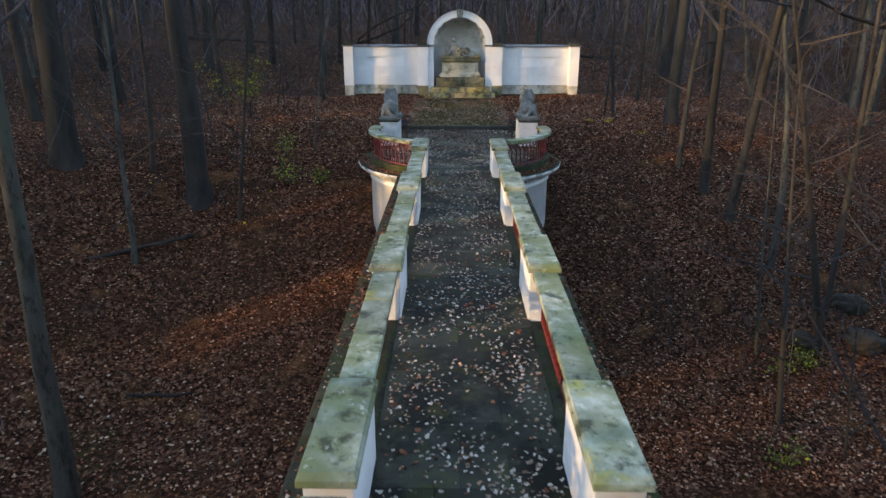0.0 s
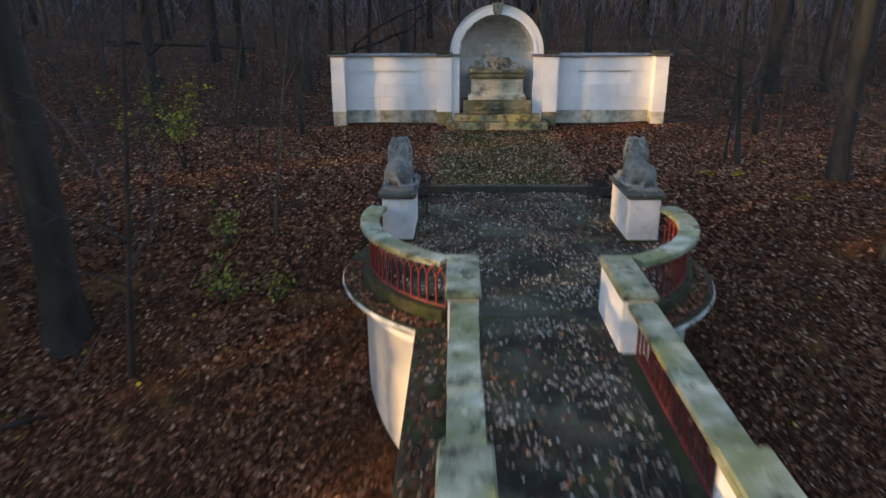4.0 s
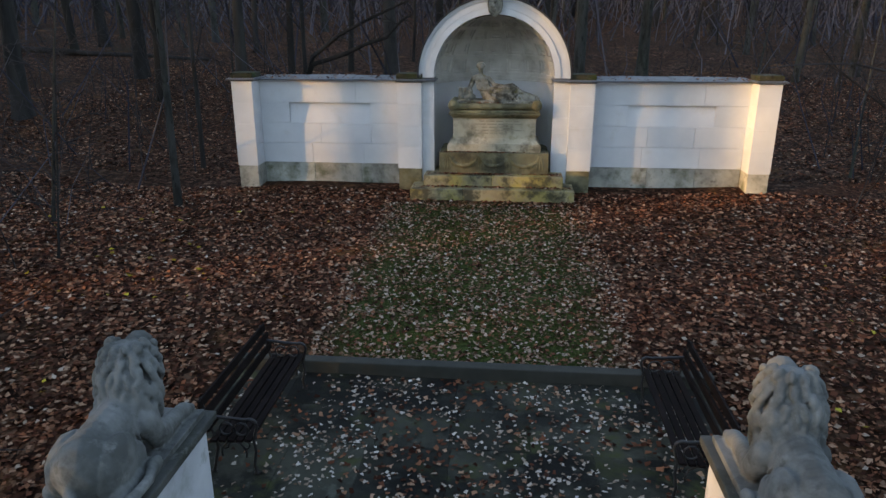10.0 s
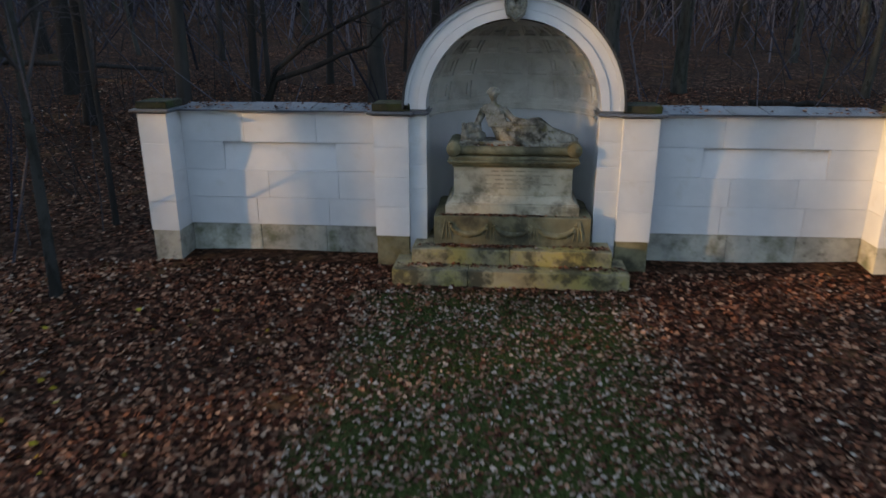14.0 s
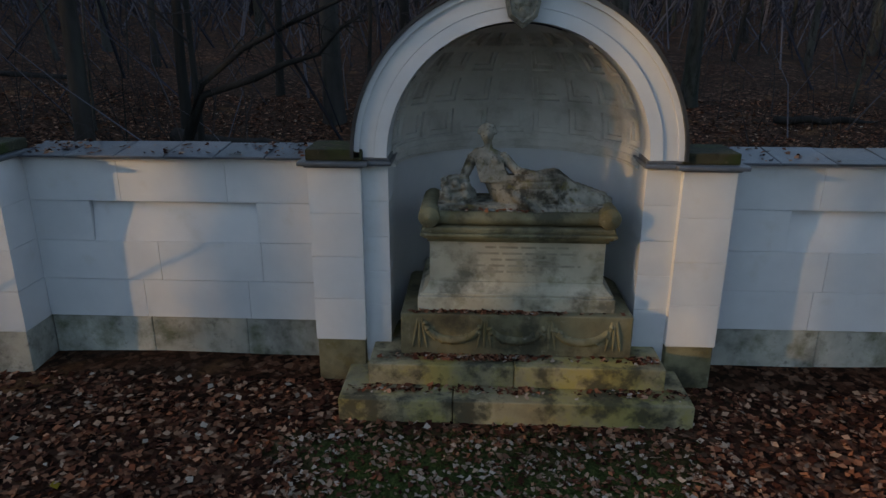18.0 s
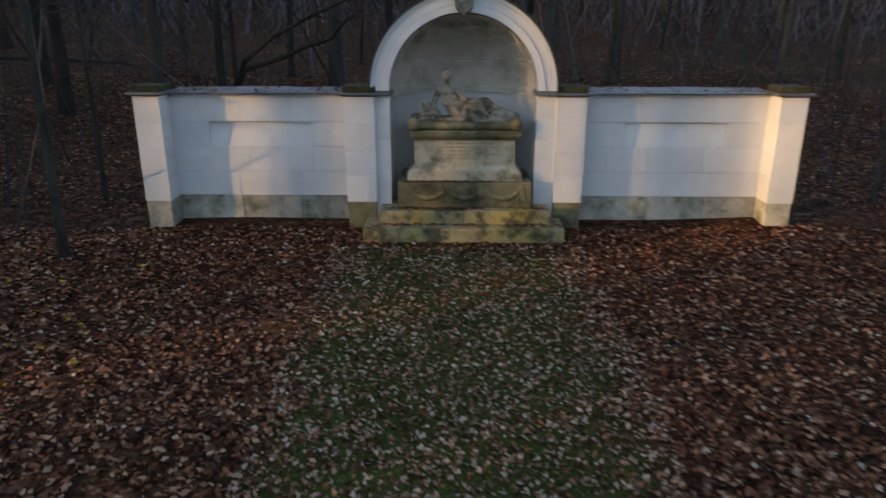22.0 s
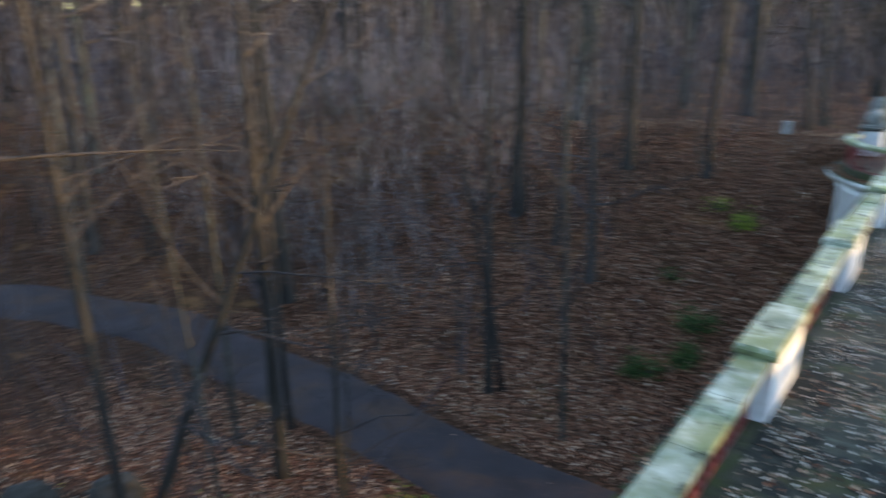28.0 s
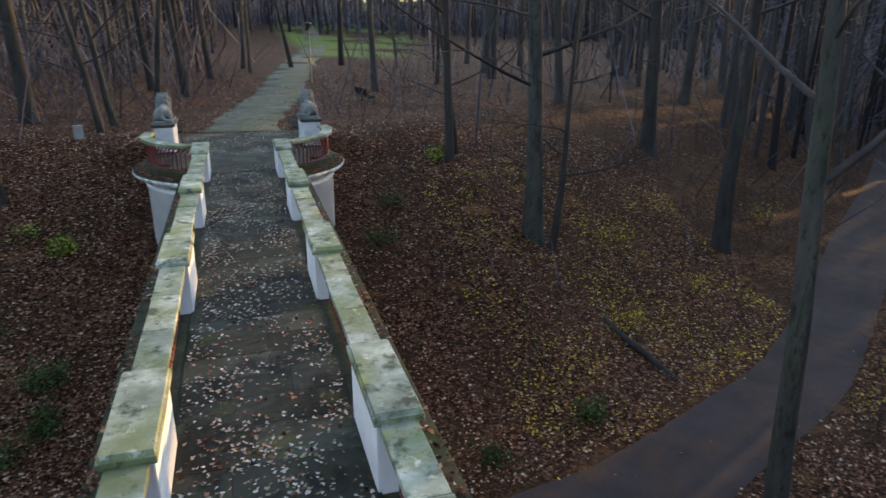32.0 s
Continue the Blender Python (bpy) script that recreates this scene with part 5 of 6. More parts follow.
vs = np.stack([base + o1 * wid, base + o2 * wid, base + o3 * wid, midp + o1 * wid * 0.7, midp + o2 * wid * 0.7, midp + o3 * wid * 0.7, tip + o1 * 0.002, tip + o2 * 0.002, tip + o3 * 0.002], 1).reshape(-1, 3)
fq = np.array([[i, (i + 1) % 3, 3 + (i + 1) % 3, 3 + i] for i in range(3)] + [[3 + i, 3 + (i + 1) % 3, 6 + (i + 1) % 3, 6 + i] for i in range(3)])
fs = (np.arange(len(bx))[:, None, None] * 9 + fq[None]).reshape(-1, 4)
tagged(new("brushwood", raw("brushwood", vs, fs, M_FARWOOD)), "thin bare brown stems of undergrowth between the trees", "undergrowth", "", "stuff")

# thickets: thin stems that fork into bare twigs
def thicket(x0, x1, y0, y1, n, tall):
    h = Heap()
    k = 0
    while k < n:
        x, y = rnd.uniform(x0, x1), rnd.uniform(y0, y1)
        if not free(x, y, 0.3) or in_beam(x, y, 0.0):
            continue
        k += 1
        ht = tall * rnd.uniform(0.45, 1.25)
        p = limb(rnd, (x, y, float(land(x, y)) - 0.05), (rnd.normal(0, 0.25), rnd.normal(0, 0.25), 1.0), ht, 0, 5, 0.02, 0.12)
        h.add(*tube(p, np.linspace(0.008 + 0.0035 * ht, 0.004, 6), 3))
        for _ in range(7):
            i = rnd.integers(1, 5)
            q = limb(rnd, p[i] + (p[i + 1] - p[i]) * rnd.random(), (p[i + 1] - p[i]) / ht * 3 + rnd.normal(0, 0.55, 3), ht * rnd.uniform(0.15, 0.45), 0, 2, 0.03, 0.2)
            h.add(*tube(q, [0.0075, 0.005, 0.003], 3))
    return h


for x0, x1, y0, y1, n, tall in ((-24, -7.5, 26, 52, 230, 3.2), (7.5, 24, 24, 54, 230, 3.2), (-9, 9, 42.5, 60, 60, 2.6), (15, 38, -12, 9, 650, 3.4), (5.5, 26, 4, 21, 130, 2.8), (-26, -5.5, -8, 22, 170, 2.6), (-20, 14, -36, -9, 120, 2.4)):
    # only the thicket across the ravine gets the haze-coloured twigs
    tagged(new("thicket", thicket(x0, x1, y0, y1, n, tall).mesh("thicket", M_HAZETWIG if x0 == 15 else M_TWIG)), "thicket of thin bare forked stems and twigs", "undergrowth", "", "stuff")

# a broken tree behind the wall
wreck = thing("fallen_tree", "dark broken tree with long bare boughs behind the wall", "tree", "", pose(0, 0, 0))
h = Heap()
rows = [[(-7.2, 46.0, 1.0), (-6.7, 45.7, 2.3), (-6.25, 45.5, 3.26), (-5.3, 45.5, 3.97), (-4.3, 45.5, 4.46), (-3.4, 45.5, 4.85), (-2.4, 45.6, 5.3)],
        [(-7.0, 45.9, 1.6), (-6.3, 45.6, 3.0), (-5.1, 45.5, 3.37), (-4.4, 45.5, 3.68), (-3.7, 45.5, 3.88), (-3.2, 45.5, 4.42), (-2.8, 45.5, 4.62)]]
for pts in rows:
    p = np.array(pts)
    h.add(*tube(p, np.linspace(0.11, 0.025, len(p)), 6))
    for _ in range(16):
        i = rnd.integers(2, len(p) - 1)
        q = limb(rnd, p[i] + (p[i + 1] - p[i]) * rnd.random(), (p[i + 1] - p[i]) + rnd.normal(0, 0.5, 3), rnd.uniform(0.5, 1.6), 0, 4, 0.0, 0.25)
        h.add(*tube(q, [0.018, 0.014, 0.01, 0.007, 0.004], 4))
new("bough", h.mesh("bough", M_BARK)).parent = wreck


# ---- carved figures
ball = bmesh.new()
bmesh.ops.create_icosphere(ball, subdivisions=2, radius=1.0)
ball.verts.index_update()
BALL_V, BALL_F = [v.co.copy() for v in ball.verts], [tuple(v.index for v in f.verts) for f in ball.faces]
ball.free()


def blob(bm, c, r, turn=(0, 0, 0)):
    """An egg of clay at c with three radii."""
    m = pose(*c, *turn) @ Matrix.Diagonal((*r, 1))
    vs = [bm.verts.new(m @ v) for v in BALL_V]
    for f in BALL_F:
        bm.faces.new((vs[f[0]], vs[f[1]], vs[f[2]]))


def chain(bm, pts, r0, r1, n=8, flat=1.0):
    """A run of balls along a line of places, from one thickness to another."""
    p = np.array(pts, float)
    s = np.r_[0, np.cumsum(np.linalg.norm(np.diff(p, axis=0), axis=1))]
    for i in range(n):
        t = i / (n - 1)
        c = [float(np.interp(t * s[-1], s, p[:, k])) for k in range(3)]
        r = r0 + (r1 - r0) * t
        blob(bm, c, (r, r, r * flat))


def sculpted(name, bm, voxel, material, smooth=1):
    """The blobs melted into one carved body."""
    me = bpy.data.meshes.new(name)
    bm.to_mesh(me)
    bm.free()
    tmp = new(name + "_clay", me)
    md = tmp.modifiers.new("melt", "REMESH")
    md.mode, md.voxel_size, md.use_smooth_shade = "VOXEL", voxel, True
    sm = tmp.modifiers.new("smooth", "SMOOTH")
    sm.factor, sm.iterations = 0.35, smooth
    deps = bpy.context.evaluated_depsgraph_get()
    out = bpy.data.meshes.new_from_object(tmp.evaluated_get(deps))
    bpy.data.objects.remove(tmp)
    bpy.data.meshes.remove(me)
    out.name = name
    out.materials.clear()
    out.materials.append(material)
    return out


def lion_mesh():
    """A lion lying down with its head up: heavy haunches, a broad mane of drop-shaped locks, the tail laid round the thigh."""
    bm = bmesh.new()
    r = random.Random(4)
    blob(bm, (0, -0.50, 0.27), (0.30, 0.30, 0.27))
    for s in (-1, 1):
        blob(bm, (0.22 * s, -0.42, 0.24), (0.16, 0.30, 0.25), (16, 0, 0))
        blob(bm, (0.26 * s, -0.20, 0.17), (0.10, 0.16, 0.15), (24, 0, 0))
        chain(bm, [(0.32 * s, -0.58, 0.07), (0.33 * s, -0.22, 0.065)], 0.085, 0.065, 6)
        blob(bm, (0.33 * s, -0.13, 0.06), (0.085, 0.12, 0.065))
        for k in (-1, 0, 1):
            blob(bm, (0.33 * s + 0.045 * k, -0.05, 0.05), (0.028, 0.05, 0.04))
        chain(bm, [(0.22 * s, 0.12, 0.34), (0.26 * s, 0.24, 0.14), (0.24 * s, 0.74, 0.09)], 0.13, 0.075, 14)
        blob(bm, (0.24 * s, 0.80, 0.075), (0.10, 0.13, 0.075))
        for k in (-1, 0, 1):
            blob(bm, (0.24 * s + 0.055 * k, 0.90, 0.06), (0.032, 0.055, 0.045))
        blob(bm, (0.19 * s, 0.52, 0.89), (0.045, 0.035, 0.045))
    chain(bm, [(0, -0.5, 0.33), (0, 0.12, 0.38)], 0.215, 0.23, 8)
    for k in range(5):
        for s in (-1, 1):
            chain(bm, [(0.20 * s, -0.16 + 0.06 * k, 0.40), (0.245 * s, -0.14 + 0.06 * k, 0.22)], 0.02, 0.016, 6)
    # the mane: a broad egg that leans forward, covered with rows of locks
    blob(bm, (0, 0.24, 0.50), (0.27, 0.24, 0.36), (-10, 0, 0))
    blob(bm, (0, 0.36, 0.78), (0.235, 0.215, 0.20))
    for row in range(10):
        h = 0.955 - 0.076 * row
        w = 0.155 + 0.135 * math.sin(min(1.0, (row + 0.4) / 4.2) * 1.57) - 0.012 * max(0, row - 6)
        cy = 0.385 - 0.018 * row
        n = int(6 + w * 27)
        lie = max(6, 66 - 15 * row)
        for i in range(n):
            a = 6.283 * (i + 0.5 * (row % 2) + r.uniform(-0.18, 0.18)) / n
            x, y = (w + 0.012) * math.cos(a), cy + (w + 0.012) * 0.88 * math.sin(a)
            if math.sin(a) > 0.35 and abs(x) < 0.17 and h > 0.60:
                continue
            blob(bm, (x, y, h - r.uniform(0.0, 0.03)), (r.uniform(0.034, 0.046), 0.042, r.uniform(0.07, 0.10)), (lie + r.uniform(-8, 8), r.uniform(-16, 16), math.degrees(a) - 90))
    # the face
    blob(bm, (0, 0.57, 0.83), (0.155, 0.15, 0.15))
    blob(bm, (0, 0.71, 0.765), (0.10, 0.11, 0.09))
    blob(bm, (0, 0.765, 0.785), (0.045, 0.035, 0.03))
    blob(bm, (0, 0.67, 0.665), (0.07, 0.08, 0.04))
    for s in (-1, 1):
        blob(bm, (0.07 * s, 0.645, 0.86), (0.045, 0.035, 0.025))
        blob(bm, (0.055 * s, 0.74, 0.73), (0.045, 0.045, 0.035))
    chain(bm, [(0.0, -0.78, 0.20), (0.12, -0.90, 0.07), (0.34, -0.84, 0.07), (0.46, -0.60, 0.07), (0.48, -0.36, 0.08), (0.44, -0.22, 0.10)], 0.055, 0.048, 40)
    blob(bm, (0.43, -0.16, 0.10), (0.07, 0.11, 0.07))
    box(bm, (-0.36, -0.94, -0.03), (0.42, 0.94, 0.03))
    return sculpted("lion_statue", bm, 0.014, M_LION, 0)


def lady_mesh():
    """A draped figure lying on its side on a couch, propped on one arm."""
    bm = bmesh.new()
    r = random.Random(8)
    chain(bm, [(-0.12, 0.0, 0.16), (-0.22, 0.0, 0.36), (-0.29, -0.01, 0.52)], 0.16, 0.135, 8)
    blob(bm, (-0.29, -0.01, 0.56), (0.20, 0.115, 0.115), (0, 14, 0))
    for s in (-0.06, 0.075):
        blob(bm, (-0.28 + s, -0.10, 0.53), (0.065, 0.055, 0.06))
    chain(bm, [(-0.29, 0.0, 0.64), (-0.30, -0.015, 0.76)], 0.055, 0.05, 4)
    blob(bm, (-0.305, -0.03, 0.83), (0.078, 0.095, 0.11))
    blob(bm, (-0.30, 0.01, 0.885), (0.095, 0.10, 0.07))
    blob(bm, (-0.30, 0.09, 0.86), (0.065, 0.07, 0.065))
    for i in range(14):
        a = math.pi * i / 13
        blob(bm, (-0.305 + 0.088 * math.cos(a), -0.045 + 0.03 * math.sin(a), 0.845 + 0.075 * math.sin(a)), (0.024, 0.03, 0.022))
    blob(bm, (-0.305, -0.118, 0.82), (0.018, 0.025, 0.03))
    chain(bm, [(-0.46, -0.02, 0.55), (-0.55, -0.04, 0.34), (-0.52, -0.10, 0.12)], 0.068, 0.05, 9)
    chain(bm, [(-0.12, -0.03, 0.56), (0.02, -0.10, 0.42), (0.24, -0.16, 0.39)], 0.065, 0.042, 10)
    blob(bm, (0.29, -0.17, 0.38), (0.06, 0.04, 0.035))
    blob(bm, (-0.02, 0.0, 0.18), (0.24, 0.20, 0.19))
    chain(bm, [(0.02, -0.06, 0.20), (0.42, -0.10, 0.34), (0.62, -0.06, 0.20), (0.98, -0.04, 0.09)], 0.16, 0.07, 18)
    chain(bm, [(0.02, 0.10, 0.18), (0.48, 0.10, 0.22), (1.0, 0.08, 0.08)], 0.15, 0.07, 14)
    chain(bm, [(-0.05, -0.10, 0.13), (0.45, -0.13, 0.15), (0.95, -0.08, 0.05)], 0.15, 0.09, 16)
    blob(bm, (1.02, -0.05, 0.08), (0.08, 0.05, 0.05))
    for i in range(8):
        q = i / 7
        chain(bm, [(-0.16 + 0.05 * q, -0.13 - 0.03 * q, 0.36 - 0.24 * q), (0.20, -0.21 - 0.03 * q, 0.37 - 0.27 * q + r.uniform(-0.01, 0.01)), (0.48, -0.215, 0.40 - 0.32 * q), (0.74, -0.15 - 0.04 * q, 0.22 - 0.15 * q), (1.0, -0.12, 0.14 - 0.10 * q)], 0.021, 0.013, 60)
    for i in range(4):
        x0 = 0.34 + 0.10 * i
        chain(bm, [(x0, -0.14, 0.40 - 0.05 * i), (x0 + 0.06, -0.235, 0.20 - 0.03 * i), (x0 + 0.16 + r.uniform(-0.02, 0.03), -0.235, 0.04)], 0.012, 0.017, 40)
    for i in range(5):
        chain(bm, [(0.04 + 0.05 * i, -0.22, 0.10), (0.10 + 0.06 * i, -0.29, 0.0), (0.16 + 0.06 * i, -0.31, -0.07)], 0.026, 0.02, 14)
    for i in range(9):
        x0 = -0.44 + 0.036 * i
        chain(bm, [(x0, -0.11, 0.60 - 0.01 * abs(i - 4)), (x0 + 0.03, -0.135, 0.46), (x0 + 0.08, -0.155, 0.30)], 0.013, 0.019, 24)
    chain(bm, [(-0.02, -0.20, 0.16), (0.2, -0.30, 0.02), (0.34, -0.33, -0.08)], 0.06, 0.03, 8)
    blob(bm, (-0.62, 0.02, 0.10), (0.22, 0.26, 0.13))
    blob(bm, (-0.66, -0.02, 0.22), (0.15, 0.20, 0.13))
    for i in range(16):
        blob(bm, (-0.66 + r.uniform(-0.14, 0.16), -0.16 + r.uniform(-0.06, 0.05), 0.17 + r.uniform(-0.1, 0.15)), (0.045, 0.035, 0.05))
    box(bm, (-0.84, -0.27, -0.04), (1.08, 0.26, 0.05))
    return sculpted("reclining_statue", bm, 0.0125, M_STATUE)


lady = tagged(new("reclining_statue", lady_mesh()), "weathered grey stone figure reclining on a couch", "statue")
lady.matrix_basis = pose(0.02, 38.16, 2.585) @ Matrix.Diagonal((0.98, 1.0, 0.93, 1))

LION = lion_mesh()


def pedestal(x0, x1, y0, y1):
    cx, cy = (x0 + x1) / 2, (y0 + y1) / 2
    w, d = (x1 - x0) / 2, (y1 - y0) / 2
    t = thing("lion_pedestal", "white plastered pedestal with a dark top slab on the terrace", "pedestal", "lion pedestals", pose(cx, cy, 0))
    part("block", boxes(((-w, -d, -0.14), (w, d, 0.80), 0.02)), M_PEDESTAL, t)
    part("base", boxes(((-w - 0.025, -d - 0.025, -0.16), (w + 0.025, d + 0.025, -0.06), 0.015)), M_LEDGE, t, "mossy base course")
    part("top_slab", boxes(((-w - 0.04, -d - 0.04, 0.80), (w + 0.04, d + 0.04, 0.84), 0.01), ((-w - 0.08, -d - 0.08, 0.84), (w + 0.08, d + 0.08, 0.92), 0.018)), M_DARKSLAB, t, "dark weathered top slab")
    return cx, cy


for x0, x1, flip in ((-2.92, -2.29, 0), (2.15, 2.78, 0), (-2.92, -2.29, 1), (2.15, 2.78, 1)):
    y0, y1 = LION_Y if not flip else (22.2 - LION_Y[1], 22.2 - LION_Y[0])
    cx, cy = pedestal(x0, x1, y0, y1)
    o = tagged(new("lion_statue", LION), "grey stone lying lion with a curly mane on a pedestal", "statue", "lions")
    o.matrix_basis = pose(cx - 0.02 * (1 if x0 < 0 else -1), cy + (-0.07 if flip else 0.07), 0.945, 0, 0, 180 if flip else 0) @ Matrix.Diagonal((-0.80 if (x0 > 0) != bool(flip) else 0.80, 0.83, 0.95, 1))


# ---- benches: cast-iron ends with scrolls, dark slats
def bench_parts(t, length):
    def end(x):
        h = Heap()

        def bar(pts, r=0.017):
            h.add(*tube([(x, a, b) for a, b in pts], [r] * len(pts), 6))
        arc = lambda cx, cz, rr, a0, a1, n=10: [(cx + rr * math.cos(radians(a)), cz + rr * math.sin(radians(a))) for a in np.linspace(a0, a1, n)]
        bar([(-0.22, 0.0), (-0.20, 0.12), (-0.23, 0.28), (-0.21, 0.42)])
        bar([(0.24, 0.0), (0.20, 0.14), (0.17, 0.30), (0.19, 0.42), (0.24, 0.62), (0.30, 0.86)])
        bar([(-0.24, 0.42), (0.0, 0.40), (0.20, 0.41)])
        bar([(-0.22, 0.42)] + arc(-0.19, 0.57, 0.07, 200, 60) + [(0.0, 0.64), (0.23, 0.66)])
        bar(arc(-0.10, 0.52, 0.07, 0, 330, 12), 0.010)
        bar(arc(0.06, 0.52, 0.07, 180, 510, 12), 0.010)
        bar(arc(0.0, 0.24, 0.13, 200, -20, 12), 0.012)
        bar(arc(-0.12, 0.34, 0.05, 0, 300, 9), 0.009)
        bar(arc(0.10, 0.34, 0.05, 180, 480, 9), 0.009)
        for y in (-0.22, 0.24):
            h.add(*tube([(x, y - 0.035, 0.012), (x, y + 0.035, 0.012)], [0.014, 0.014], 6))
        o = tagged(new("bench_end", h.mesh("bench_end", M_BLACK)), "black cast-iron bench end with scrolled armrest")
        o.parent = t
    for x in (-length / 2 + 0.08, length / 2 - 0.08):
        end(x)
    for i in range(5):
        y = -0.22 + 0.09 * i
        part("seat_slat", boxes(((-length / 2, y, 0.425 - 0.006 * i), (length / 2, y + 0.07, 0.455 - 0.006 * i), 0.006)), M_BENCH, t)
    for i in range(3):
        z = 0.52 + 0.12 * i
        y = 0.20 + 0.033 * i
        part("back_slat", boxes(((-length / 2, y, z), (length / 2, y + 0.028, z + 0.10), 0.006)), M_BENCH, t)


BENCH_LABEL = "park bench with dark wooden slats and scrolled black iron ends"
first_bench = thing("park_bench", BENCH_LABEL, "bench", "park benches")
bench_parts(first_bench, 1.9)
first_bench.matrix_basis = pose(-2.32, 28.58, -0.128, 0, 0, 90)
copy_thing(first_bench, pose(2.28, 28.58, -0.128, 0, 0, -90))
copy_thing(first_bench, pose(2.28, 22.2 - 28.6, -0.128, 0, 0, -90))
copy_thing(first_bench, pose(-2.32, 22.2 - 28.6, -0.128, 0, 0, 90))
copy_thing(first_bench, pose(-7.0, -16.4, float(land(-7.0, -16.4)), 0, 0, -80))

# ---- things along the far walk
lamp = thing("street_lamp", "slim dark park lamp post beside the gravel walk", "street lamp", "", pose(-5.3, -28.6, float(land(-5.3, -28.6))))
h = Heap()
h.add(*tube([(0, 0, -0.1), (0, 0, 0.5), (0, 0, 0.55), (0, 0, 3.7)], [0.09, 0.085, 0.05, 0.04], 10))
tagged(new("pole", h.mesh("pole", M_BLACK, True))).parent = lamp
hb = lathe(bmesh.new(), (0, 0), [(0.05, 3.7), (0.14, 3.78), (0.16, 4.02), (0.22, 4.05), (0.20, 4.10), (0.02, 4.18)], 14)
part("lantern", hb, M_BLACK, lamp, "dark lantern head", True)
cab = thing("utility_cabinet", "small grey metal utility cabinet among the trees", "cabinet", "", pose(6.4, -9.4, float(land(6.4, -9.4)), 0, 0, 20) @ Matrix.Scale(0.62, 4))
part("body", boxes(((-0.28, -0.16, 0.0), (0.28, 0.16, 0.85), 0.012)), M_GREYBOX, cab)
part("roof", boxes(((-0.32, -0.2, 0.85), (0.32, 0.2, 0.90), 0.012)), M_GREYBOX, cab)
part("door", boxes(((-0.25, -0.172, 0.06), (0.25, -0.161, 0.80), 0.004)), M_GREYBOX, cab)


def log(x, y, length, r, turn, tilt, label, lift=0.0):
    rnd = np.random.default_rng(int(abs(x * 7 + y * 3)) + 1)
    n = 9
    p = np.stack([np.linspace(-length / 2, length / 2, n), rnd.normal(0, 0.04, n), rnd.normal(0, 0.03, n)], -1)
    h = Heap()
    h.add(*tube(np.r_[p[:1], p, p[-1:]], np.r_[0.001, np.linspace(r, r * 0.7, n) * rnd.uniform(0.9, 1.1, n), 0.001], 9))
    o = tagged(new("fallen_log", h.mesh("fallen_log", M_BARK, True)), label, "log", "fallen logs")
    o.matrix_basis = pose(x, y, float(land(x, y)) + r * 0.6 + lift, 0, tilt, turn)


log(-12.1, 4.6, 4.4, 0.14, 102, 11, "dark fallen log lying on leaves")
log(-11.3, 21.6, 4.9, 0.08, 27, -6, "thin dark fallen trunk on the slope")
log(-8.5, 17.3, 1.8, 0.06, 2, 0, "broken branch lying on leaves")
log(-17.0, 52.0, 8.0, 0.13, 14, 3, "long dark fallen trunk on the forest floor")
log(-5.5, 47.0, 5.0, 0.2, -15, 2, "mossy fallen trunk behind the wall")
log(9.5, 50.0, 4.0, 0.11, 12, 3, "fallen trunk on the forest floor")
for x, y, s in ((12.4, 20.9, 0.5), (10.3, 19.4, 0.4), (15.6, 20.9, 0.45), (-14.0, 16.3, 0.4), (12.2, 19.4, 0.55), (-4.9, 45.6, 0.7)):
    bm = bmesh.new()
    bmesh.ops.create_icosphere(bm, subdivisions=4, radius=1.0)
    for v in bm.verts:
        d = noise.noise(v.co * 2.1 + Vector((x, y, 0))) * 0.35 + noise.noise(v.co * 6) * 0.15
        v.co = v.co * (1 + d)
        v.co.z *= 0.55
    o = part("root_stump", bm, M_DARK, None, "", True)
    tagged(o, "dark rotten tree stump half buried in leaves", "stump", "stumps")
    o.matrix_basis = pose(x, y, float(land(x, y)) + 0.1) @ Matrix.Diagonal((s, s, s, 1))


# ---- shrubs that still have leaves
def shrub(x, y, w, h, n, material, label):
    rnd = np.random.default_rng(int(abs(x * 13 + y * 5)) + 2)
    z = float(land(x, y))
    t = thing("shrub", label, "shrub", "leafy shrubs", pose(x, y, z))
    st, lf = Heap(), []
    tips = []
    for _ in range(9):
        a = rnd.uniform(0, 6.28)
        p = limb(rnd, (0, 0, 0), (math.cos(a) * w * 0.6, math.sin(a) * w * 0.6, h), h * rnd.uniform(0.7, 1.1), 0, 5, 0.0, 0.18)
        st.add(*tube(p, np.linspace(0.014, 0.004, 6), 4))
        tips += [p[2] + (p[5] - p[2]) * q for q in rnd.random(8)]
    tips = np.array(tips)
    c = tips[rnd.integers(0, len(tips), n)] + rnd.normal(0, 0.11 * w + 0.04, (n, 3))
    c[:, 2] = np.clip(c[:, 2], 0.05, None)
    u = rnd.normal(0, 1, (n, 3))
    u /= np.linalg.norm(u, axis=1)[:, None]
    v = np.cross(u, rnd.normal(0, 1, (n, 3)))
    v /= np.linalg.norm(v, axis=1)[:, None]
    s = rnd.uniform(0.03, 0.07, (n, 1))
    q = np.stack([c - u * s, c + v * s * 0.55, c + u * s, c - v * s * 0.55], 1).reshape(-1, 3)
    f = np.arange(4 * n).reshape(-1, 4)
    new("branch", st.mesh("branch", M_TWIG)).parent = t
    tagged(new("foliage", raw("foliage", q, f, material)), "", "", "", "stuff").parent = t


